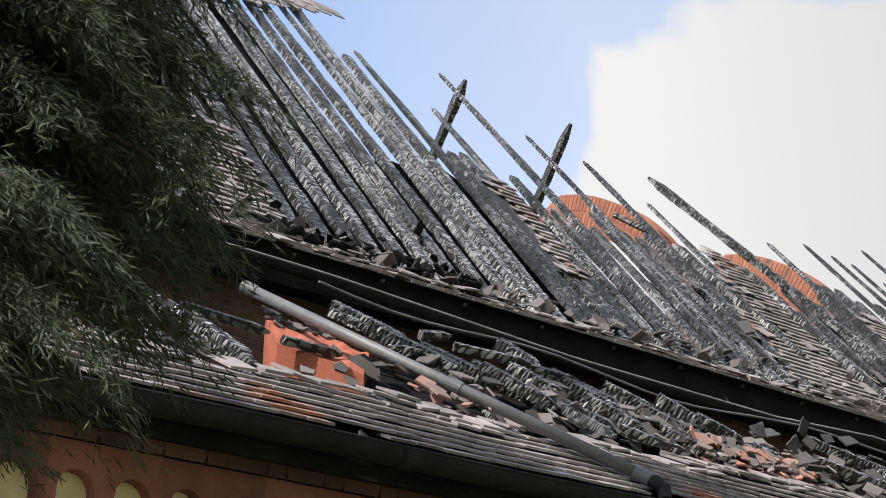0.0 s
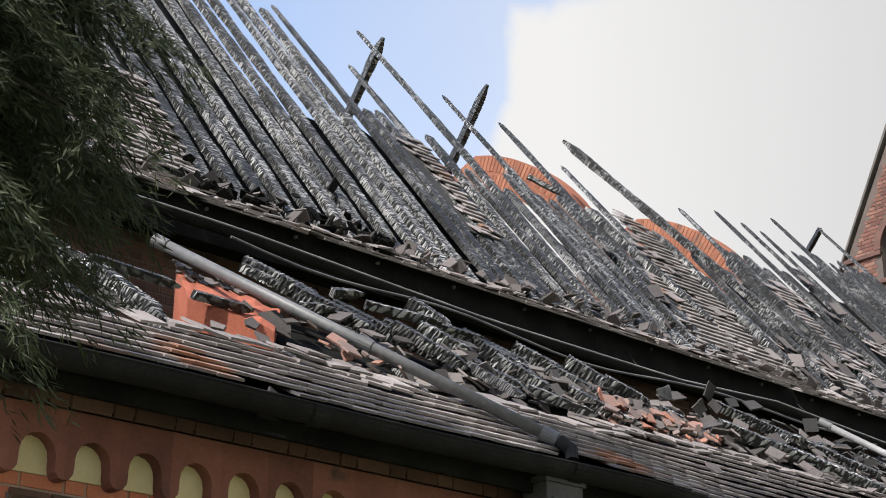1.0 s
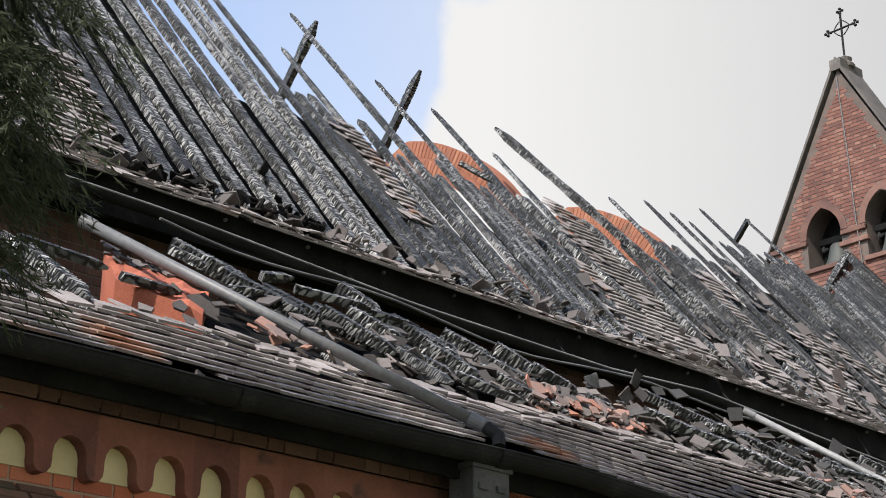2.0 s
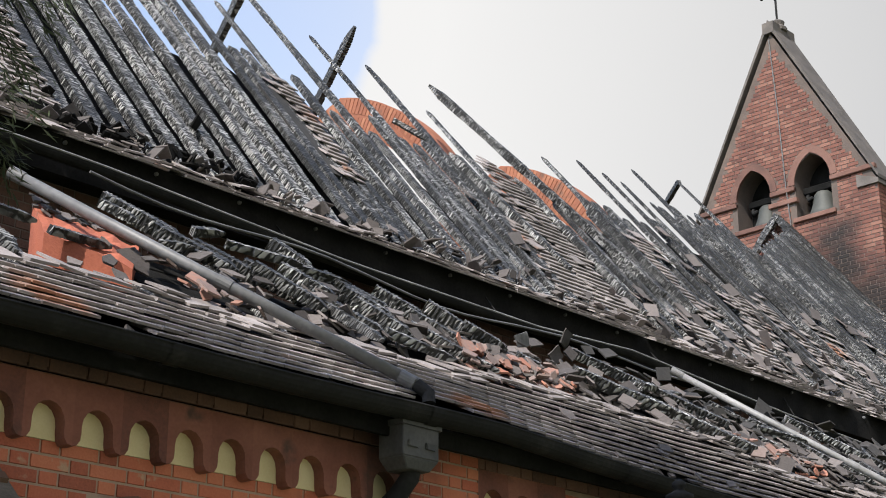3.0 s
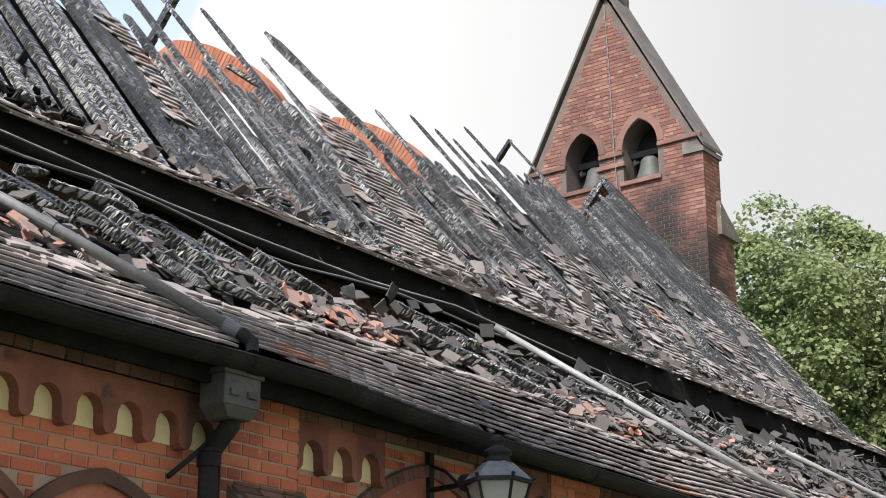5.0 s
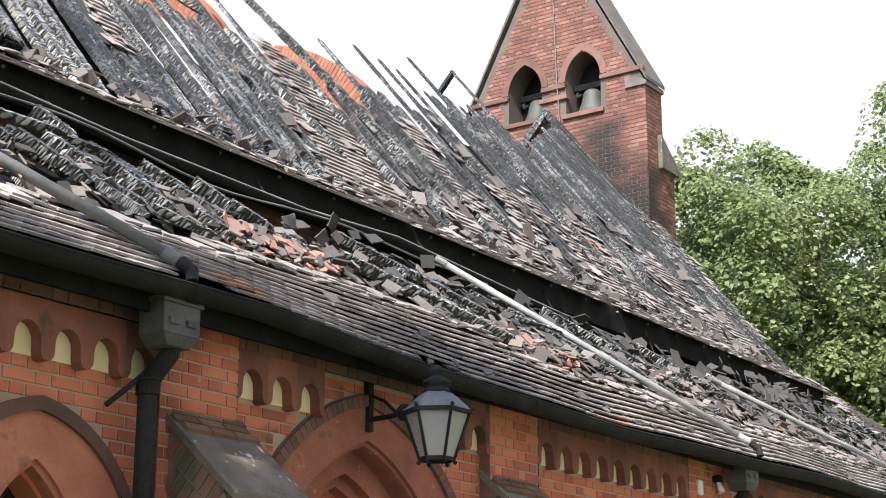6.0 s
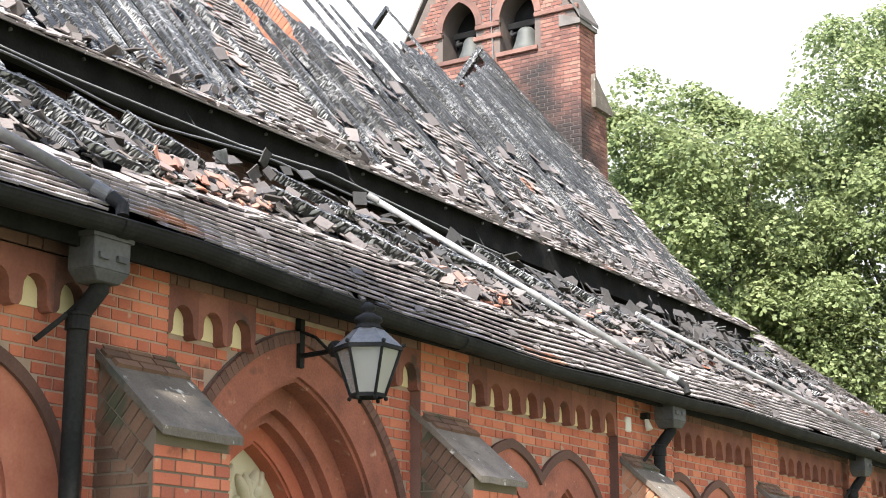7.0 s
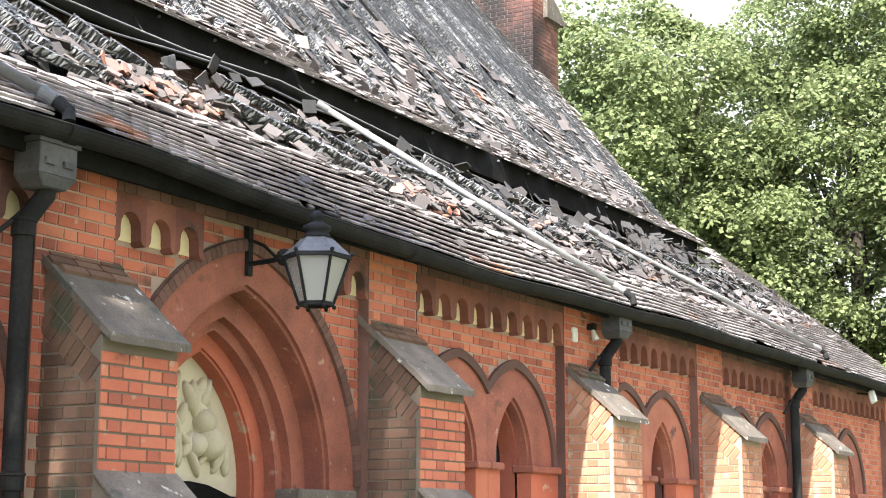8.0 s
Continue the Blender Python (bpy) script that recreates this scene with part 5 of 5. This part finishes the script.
for i in range(13):
    line = []
    for j in range(9):
        p = RING[0].lerp(RING[1], i / 12).lerp(RING[3].lerp(RING[2], i / 12), j / 8)
        lump = 0.035 * noise.noise(Vector((p.x * 9, p.y * 9, 2))) + 0.02 * noise.noise(Vector((p.x * 30, p.y * 30, 5)))
        line.append(bm.verts.new((p.x, p.y, aisle_z(p.y) - 0.01 + lump)))
    top.append(line)
for i in range(12):
    for j in range(8):
        bm.faces.new((top[i][j], top[i + 1][j], top[i + 1][j + 1], top[i][j + 1]))
rim = [top[i][0] for i in range(13)] + [top[12][j] for j in range(1, 9)] + [top[i][8] for i in range(11, -1, -1)] + [top[0][j] for j in range(7, 0, -1)]
low = [bm.verts.new((v.co.x, v.co.y, 3.9)) for v in rim]
for k in range(len(rim)):
    bm.faces.new((rim[k], low[k], low[(k + 1) % len(rim)], rim[(k + 1) % len(rim)]))
bmesh.ops.recalc_face_normals(bm, faces=bm.faces[:])
part("masonry", bm, ORANGE, cross)
heap(4.8, 5.35, 1.2, 1.48, 22, RUBBLE, "pale tile fragments lying on the bared red brick", (0.03, 0.08), 0.05, 0.2).location.z = 0.03
# hanging boards torn from the eaves
for x, y, dz, tilt, mat, lab in ((9.55, 1.55, 0.06, 1.1, LEAD, "bent grey lead sheet standing in the rubble"), (9.85, 1.45, 0.05, 0.7, RUBBLE, "scorched board standing in the rubble"), (10.3, 1.7, 0.16, 0.2, FELT, "scorched board lying over the rubble")):
    bm = bmesh.new()
    box(bm, -0.06, 0.06, -0.008, 0.008, -0.07, 0.07)
    bmesh.ops.subdivide_edges(bm, edges=bm.edges[:], cuts=3, use_grid_fill=True)
    for v in bm.verts:
        v.co.y += 0.03 * noise.noise(v.co * 9 + Vector((x, 0, 0)))
    ob = part("torn_sheet", bm, mat)
    ob.matrix_basis = Matrix.Translation((x, y, aisle_z(y) + dz)) @ Euler((0.4, tilt, 0.3)).to_matrix().to_4x4()
    tagged(ob, lab, "sheet", "torn sheets")

# loose cable under the nave eaves
bm = bmesh.new()
tube(bm, [(6.3 + 0.35 * i, 3.05, interp(6.3 + 0.35 * i, GSAG) - 0.12 - 0.05 * math.sin(i * 0.7)) for i in range(24)], 0.012, 6)
tagged(part("loose_cable", bm, GREYPIPE), "thin grey cable hanging under the nave gutter", "cable")

# ---- trees ----
def leaf_crown(name, centre, radii, clumps, leaves, size, mat, seed, parent, spread=0.48):
    """A crown of separate folded leaves in uneven clumps."""
    r = np.random.RandomState(seed)
    d = r.normal(size=(clumps, 3))
    d /= np.linalg.norm(d, axis=1)[:, None]
    c = d * (r.uniform(0.3, 1.0, clumps) ** 0.6)[:, None] * np.array(radii) + np.array(centre)
    n = clumps * leaves
    idx = np.repeat(np.arange(clumps), leaves)
    rad = r.uniform(0.6, 1.4, clumps)[idx] * spread
    off = np.clip(r.normal(size=(n, 3)), -1.6, 1.6) * np.stack([rad, rad, rad * 0.34], 1)
    off[:, 2] -= 0.35 * (off[:, 0] ** 2 + off[:, 1] ** 2) / (rad + 0.01)
    p = c[idx] + off
    nn = off / (np.abs(rad)[:, None] + 0.01) * 0.35 + r.normal(size=(n, 3)) * 0.40 + np.array([0, 0, 0.9])
    nn /= np.linalg.norm(nn, axis=1)[:, None]
    a = np.cross(nn, r.normal(size=(n, 3)))
    a /= np.linalg.norm(a, axis=1)[:, None]
    b = np.cross(nn, a)
    s = (size * r.uniform(0.6, 1.3, n))[:, None]
    V = np.stack([p - a * s * 0.5, p + b * s * 0.46 + nn * s * 0.08, p + a * s * 0.55, p - b * s * 0.46 + nn * s * 0.08], 1).reshape(-1, 3)
    Fc = np.arange(4 * n).reshape(-1, 4)
    me = bpy.data.meshes.new(name)
    me.vertices.add(len(V))
    me.vertices.foreach_set("co", V.ravel())
    me.loops.add(4 * n)
    me.loops.foreach_set("vertex_index", Fc.ravel())
    me.polygons.add(n)
    me.polygons.foreach_set("loop_start", np.arange(0, 4 * n, 4))
    me.update(calc_edges=True)
    me.materials.append(mat)
    ob = new(name, me)
    ob.parent = parent
    return ob, c


def broad_tree(x, y, height, radius, seed, clumps=440, leaves=330, size=0.125, low=0.16):
    t = thing("broadleaf_tree", "tall leafy green broadleaf tree behind the church or, unseen, behind the viewer", "tree", (x, y, 0), "churchyard trees")
    r = random.Random(seed)
    crown, c = leaf_crown("crown", (0, 0, height * (1 + low) / 2), (radius, radius, height * (1 - low) / 2), clumps, leaves, size, LEAF, seed, t)
    bm = bmesh.new()
    tube(bm, [(0, 0, 0), (0.1, 0, height * 0.3), (0.0, 0.1, height * 0.6), (0.1, 0, height * 0.85)], [0.38, 0.3, 0.18, 0.05], 10)
    part("trunk", bm, BARK, t)
    for k in range(14):
        e = c[r.randrange(len(c))]
        z0 = min(e[2] * 0.8, height * r.uniform(0.25, 0.6))
        bm = bmesh.new()
        tube(bm, [(0, 0, z0), (e[0] * 0.5, e[1] * 0.5, (z0 + e[2]) / 2 + 0.3), tuple(e)], [0.12, 0.07, 0.02], 7)
        part("limb", bm, BARK, t)
    return t


broad_tree(37.0, 9.5, 15.9, 4.5, 4)
broad_tree(42.0, 5.0, 18.5, 5.1, 5)
broad_tree(40.0, -1.0, 19.0, 5.2, 6)
broad_tree(47.0, 13.5, 17.6, 5.0, 7, 160, 170, 0.26)
broad_tree(50.0, 2.0, 20.5, 5.5, 8, 160, 170, 0.26)
broad_tree(46.0, -7.0, 14.0, 5.0, 9, 140, 150, 0.28)
# unseen trees added on the churchyard's near side to cut sky light behind the viewer
for x, y, h, s in ((-14, -22, 12, 21), (10, -34, 12, 22)):
    broad_tree(x, y, h, 4.6, s, 90, 90, 0.5, 0.12)

# dark conifer at the near end of the church
conifer = thing("conifer_tree", "dark drooping conifer close beside the church wall", "tree", (1.10, -2.35, 0))
bm = bmesh.new()
tube(bm, [(0, 0, 0), (0.02, 0, 5), (0, 0.02, 10), (0, 0, 15.5)], [0.22, 0.18, 0.12, 0.02], 10)
part("trunk", bm, BARK, conifer)
cr = np.random.RandomState(31)


def spray_branch(z, heading, length, droop, twigs, per, size):
    """A drooping bough: side twigs hang from it, each a feather of narrow leaves."""
    n = twigs * per
    t = np.repeat(np.sort(cr.uniform(0.10, 1.0, twigs)), per)
    side = np.repeat(cr.normal(0, 0.85, twigs), per) + heading
    reach = np.repeat(cr.uniform(0.12, 0.34, twigs), per)
    f = cr.uniform(0.0, 1.0, n)
    base = np.stack([np.cos(heading) * length * t, np.sin(heading) * length * t, z + 0.15 * length * t - droop * t ** 2], 1)
    p = base + np.stack([np.cos(side) * reach * f, np.sin(side) * reach * f, -reach * 0.9 * f ** 1.4], 1) + cr.normal(size=(n, 3)) * 0.018
    d = np.stack([np.cos(side + cr.normal(0, 0.7, n)), np.sin(side + cr.normal(0, 0.7, n)), cr.normal(-0.8, 0.45, n)], 1)
    d /= np.linalg.norm(d, axis=1)[:, None]
    w = np.cross(d, cr.normal(size=(n, 3)))
    w /= np.linalg.norm(w, axis=1)[:, None]
    s = size * cr.uniform(0.5, 1.1, n)[:, None]
    return np.stack([p, p + d * s * 0.45 + w * s * 0.055, p + d * s, p + d * s * 0.45 - w * s * 0.055], 1).reshape(-1, 3)


def bough(z, h, length, droop, twigs, per, size):
    V = spray_branch(z, h, length, droop, twigs, per, size)
    ob = new("branch", mesh_from("branch", V.tolist(), np.arange(len(V)).reshape(-1, 4).tolist(), CONIFER))
    ob.parent = conifer
    bm = bmesh.new()
    tube(bm, [(math.cos(h) * length * t, math.sin(h) * length * t, z + 0.15 * length * t - droop * t * t) for t in (0, 0.3, 0.6, 0.97)], [0.022, 0.016, 0.01, 0.004], 6)
    part("bough", bm, BARK, ob)


# boughs that reach over the view: height, heading in degrees, length
for k in range(40):
    z = 3.85 + 1.8 * (k / 40)
    bough(z, radians(cr.uniform(-75, 40)), cr.uniform(0.72, 1.18) + 0.12 * (z - 4.6), cr.uniform(0.25, 0.6), 48, 90, 0.06)
for k in range(20):
    bough(3.3 + 1.1 * k / 20, radians(cr.uniform(-70, 35)), cr.uniform(0.7, 1.05), cr.uniform(0.25, 0.5), 46, 80, 0.06)
for k in range(12):
    bough(2.6 + 1.3 * k / 12, radians(cr.uniform(-95, 0)), cr.uniform(0.40, 0.62), cr.uniform(0.2, 0.5), 34, 50, 0.07)
# the rest of the tree, up to its tip
for k in range(150):
    z = 5.6 + 9.6 * k / 150
    bough(z, cr.uniform(0, 6.283), (1.5 if z < 10.5 else 1.25) * (1 - max(0.0, z - 12) / 3.8) + cr.uniform(-0.2, 0.1), cr.uniform(0.3, 0.6), 30, 44, 0.11)
# further boughs out of view, added to keep sun off the near buttresses
for k in range(70):
    bough(6.6 + 5.0 * k / 70, cr.uniform(0, 6.283), cr.uniform(1.0, 1.45), cr.uniform(0.2, 0.5), 34, 44, 0.11)

# scraps of tile and burnt felt along the nave eaves
for xa, xb, n, mat, lab in ((6.2, 8.4, 60, BLACK, "curled black scraps of burnt felt along the nave eaves"), (5.5, 12.0, 80, RUBBLE, "broken tiles lodged along the nave eaves"), (12.0, 24.6, 100, RUBBLE, "broken tiles lodged along the nave eaves")):
    V, Fc = [], []
    for _ in range(n):
        x, y = drng.uniform(xa, xb), 3.5 + abs(drng.gauss(0, 0.22))
        v, f = shard(drng.uniform(0.05, 0.13))
        m = Matrix.Translation((x, y, nave_z(y) + drng.uniform(0.03, 0.10))) @ Euler((NAVE - 0.2 + drng.gauss(0, 0.45), drng.gauss(0, 0.4), drng.random() * 6.28)).to_matrix().to_4x4()
        k = len(V)
        V += [m @ p for p in v]
        Fc += [tuple(i + k for i in q) for q in f]
    tagged(new("tile_rubble", mesh_from("tile_rubble", V, Fc, mat)), lab, "rubble", "rubble on the nave eaves", "stuff")

# ---- bricks and tiles, piece by piece ----
def brick_mesh(w, mat, h=0.065, proud=0.007):
    bm = bmesh.new()
    i = 0.003
    hexa(bm, [(-w / 2, 0.004, -h / 2), (w / 2, 0.004, -h / 2), (w / 2, 0.004, h / 2), (-w / 2, 0.004, h / 2), (-w / 2 + i, -proud, -h / 2 + i), (w / 2 - i, -proud, -h / 2 + i), (w / 2 - i, -proud, h / 2 - i), (-w / 2 + i, -proud, h / 2 - i)])
    bmesh.ops.recalc_face_normals(bm, faces=bm.faces[:])
    me = bpy.data.meshes.new("brick")
    bm.to_mesh(me)
    bm.free()
    me.materials.append(mat)
    return me


def bricks(parent, mat, place, u0, u1, v0, v1, free, near=None, limit=300):
    """Flemish bond over u, v; place(u, v) gives the pose of a brick; free(u, v) tells where there is masonry."""
    longs, shorts = brick_mesh(0.215, mat), brick_mesh(0.1025, mat)
    V, Fc, own = [], [], 0
    row = int(math.floor(v0 / 0.075))
    while row * 0.075 + 0.04 < v1:
        v = row * 0.075 + 0.0375
        u = u0 - (0.165 if row % 2 else 0.0)
        k = 0
        while u < u1:
            w = 0.215 if k % 2 == 0 else 0.1025
            a, b = u, u + w
            u = b + 0.01
            k += 1
            a, b = max(a, u0), min(b, u1)
            if v < v0 or b - a < 0.03:
                continue
            fa, fb, fm = free(a, v), free(b, v), free((a + b) / 2, v)
            if not fm:
                continue
            if not fa:
                a = (a + b) / 2
            if not fb:
                b = (a + b) / 2
            me = longs if b - a > 0.16 else shorts
            width = 0.215 if b - a > 0.16 else 0.1025
            m = place((a + b) / 2, v) @ Matrix.Diagonal(((b - a) / width, 1, 1, 1))
            if near and own < limit and near((a + b) / 2, v):
                piece("brick", me, parent, m)
                own += 1
            else:
                n0 = len(V)
                V += [m @ q.co for q in me.vertices]
                Fc += [tuple(i + n0 for i in p.vertices) for p in me.polygons]
        row += 1
    if V:
        ob = new("brickwork", mesh_from("brickwork", V, Fc, mat))
        ob.parent = parent
        tagged(ob, kind="stuff")


def in_arch(x, z, cx, spring, half, rise):
    if abs(x - cx) >= half:
        return False
    if z <= spring:
        return True
    r = (half * half + rise * rise) / (2 * half)
    return (abs(x - cx) + r - half) ** 2 + (z - spring) ** 2 < r * r


def masonry_free(x, z):
    if in_arch(x, z, DOOR[0], 1.95, 1.41, 1.68):
        return False
    return not any(abs(x - c) < 0.9 and in_arch(x, z, c, WIN_SPRING, WIN_HALF, WIN_RISE) for c in WINDOWS)


for (x0, x1, door) in BAYS:
    bricks(wall_south, BRICK, lambda u, v: Matrix.Translation((u, 0, v)), x0, x1, 1.3, 3.37, masonry_free, near=(lambda u, v: 3.6 < u < 6.2 and v > 2.6) if x0 == 2.57 else ((lambda u, v: 7.2 < u < 9.9 and v > 2.2) if door else None), limit=150)
bricks(wall_south, BRICK, lambda u, v: Matrix.Translation((u, 0, v)), DOOR[0] - 0.71, DOOR[0] + 0.69, 3.38, 3.70, masonry_free)
for a, b in zip(edges[::2], edges[1::2]):
    if b - a > 0.05:
        bricks(wall_south, BRICK, lambda u, v: Matrix.Translation((u, -0.09, v)), a, b, 1.3, 3.835, masonry_free)
# cornice courses, darkened likewise for the shadow below the gutter
for x0, x1, door in BAYS:
    bricks(wall_south, DARKBRICK, lambda u, v: Matrix.Translation((u, -0.095, v)), x0, x1, 3.71, 3.835, lambda u, v: not (door and in_arch(u, v, DOOR[0], 1.95, 1.41, 1.68)))

# buttress faces: front and the side that faces the near end
TURN_X = Euler((0, 0, -math.pi / 2)).to_matrix().to_4x4()
for i, b in enumerate(BUTTRESSES):
    cx = b.location.x
    # far buttresses take the brick with sunlight in its colour
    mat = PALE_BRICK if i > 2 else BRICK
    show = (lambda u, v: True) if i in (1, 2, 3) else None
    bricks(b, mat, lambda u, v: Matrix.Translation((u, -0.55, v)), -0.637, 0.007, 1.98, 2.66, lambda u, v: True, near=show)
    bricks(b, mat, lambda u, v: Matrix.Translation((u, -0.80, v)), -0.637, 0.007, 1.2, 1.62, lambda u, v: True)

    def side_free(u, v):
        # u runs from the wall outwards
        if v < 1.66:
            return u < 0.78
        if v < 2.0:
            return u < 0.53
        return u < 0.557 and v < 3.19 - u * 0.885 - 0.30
    # near flanks: algae plus painted shade; far flanks: the sunlit copy
    flank = PALE_BRICK if i > 2 else ALGAE_SHADE
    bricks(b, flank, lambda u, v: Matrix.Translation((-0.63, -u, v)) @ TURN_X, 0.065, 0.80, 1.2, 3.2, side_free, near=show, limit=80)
    # tumbled courses set square to the slope
    ang = math.atan2(0.55, 0.63)
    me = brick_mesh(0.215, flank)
    for k in range(10):
        for j in range(2):
            s = 0.05 + 0.075 * k
            u, v = 0.08 + s * math.cos(ang), 3.19 - 0.05 - s * math.sin(ang)
            dv = 0.06 + 0.17 * j
            if v - dv * 0.9 < 2.4 and u > 0.5:
                continue
            uu, vv = u - dv * 0.45, v - dv * 0.85
            if uu < 0.11 or uu > 0.52:
                continue
            piece("brick", me, b, Matrix.Translation((-0.632, -uu, vv)) @ TURN_X @ Euler((0, math.pi / 2 + ang, 0)).to_matrix().to_4x4() @ Matrix.Diagonal((0.70, 1, 1, 1)))

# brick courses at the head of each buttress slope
head = brick_mesh(0.2, ALGAE_SHADE, 0.065, 0.02)
lie = Euler((radians(-48.4), 0, 0)).to_matrix().to_4x4()
for b in BUTTRESSES:
    for k in range(4):
        f = (0.45 + k) * 0.075
        for j in range(3):
            piece("brick", head, b, Matrix.Translation((-0.53 + 0.212 * j + (0.02 if k % 2 else -0.02), -f * 0.748, 3.279 - f * 0.664)) @ lie)

# voussoirs of the door's hood, set on end round the arch
curve = pointed(0.0, 1.95, 1.365, 1.625, 76)
me = brick_mesh(0.062, DARKBRICK, 0.085, 0.03)
for k in range(2, len(curve) - 2, 2):
    (x0, z0), (x1, z1) = curve[k - 1], curve[k + 1]
    piece("voussoir", me, doorway, Matrix.Translation((curve[k][0], -0.012, curve[k][1])) @ Euler((0, -math.atan2(z1 - z0, x1 - x0), 0)).to_matrix().to_4x4())


def wedge(w0, w1, h, mat, proud=0.006):
    """A tapered brick of an arch, widest at its outer end."""
    bm = bmesh.new()
    hexa(bm, [(-w0 / 2, 0.004, -h / 2), (w0 / 2, 0.004, -h / 2), (w1 / 2, 0.004, h / 2), (-w1 / 2, 0.004, h / 2),
              (-w0 / 2 + 0.003, -proud, -h / 2 + 0.003), (w0 / 2 - 0.003, -proud, -h / 2 + 0.003), (w1 / 2 - 0.003, -proud, h / 2 - 0.003), (-w1 / 2 + 0.003, -proud, h / 2 - 0.003)])
    bmesh.ops.recalc_face_normals(bm, faces=bm.faces[:])
    me = bpy.data.meshes.new("voussoir")
    bm.to_mesh(me)
    bm.free()
    me.materials.append(mat)
    return me


# two rings of voussoirs on the nave arches
for span in ARCHES:
    for half, rise, me in ((2.388, 3.14, wedge(0.062, 0.068, 0.215, ARCH_BRICK)), (2.16, 2.875, wedge(0.060, 0.068, 0.215, ARCH_BRICK))):
        curve = [Vector(p) for p in pointed(0.0, ARCH_S, half, rise, 160)]
        run = 0.0
        for p, q in zip(curve, curve[1:220]):
            run += (q - p).length
            if run < 0.077:
                continue
            run -= 0.077
            t = (q - p).normalized()
            piece("voussoir", me, span, Matrix(((0, 1, 0, -0.171), (t.x, 0, -t.y, p.x), (t.y, 0, t.x, p.y), (0, 0, 0, 1))))

# bellcote brickwork
def tower_free(u, v):
    if abs(u) > 1.89 or v > 15.6 - abs(u) * 1.86 - 0.05:
        return False
    return not (in_arch(u, v, -0.62, 12.57, 0.47, 0.68) and v > 11.85) and not (in_arch(u, v, 0.62, 12.57, 0.47, 0.68) and v > 11.9)


bricks(bellcote, TOWER_BRICK, lambda u, v: Matrix.Translation((0.0, u, v)) @ TURN_X, -1.887, 1.887, 8.6, 15.4, tower_free, near=lambda u, v: 10.9 < v < 14.6, limit=300)
bricks(bellcote, TOWER_BRICK, lambda u, v: Matrix.Translation((u, -1.88, v)), -0.007, 0.607, 10.68, 12.25, lambda u, v: True)
bricks(bellcote, TOWER_BRICK, lambda u, v: Matrix.Translation((u, -1.88, v)), -0.007, 0.987, 8.4, 10.68, lambda u, v: True)
# nave wall courses that show through the burnt aisle roof
bricks(nave_wall, SOOT_BRICK, lambda u, v: Matrix.Translation((u, 3.62, v)), 2.5, 24.0, 5.2, 6.35, lambda u, v: True)
# tiles nearest the path
for m in AISLE_OWN:
    piece("tile", TILEME, aisle_roof, m)
for m in NAVE_OWN:
    piece("tile", TILEME, nave_roof, m)
SLIPME = TILEME.copy()
SLIPME.materials[0] = RUBBLE
for m in SLIPPED:
    piece("slipped_tile", SLIPME, nave_roof, m)
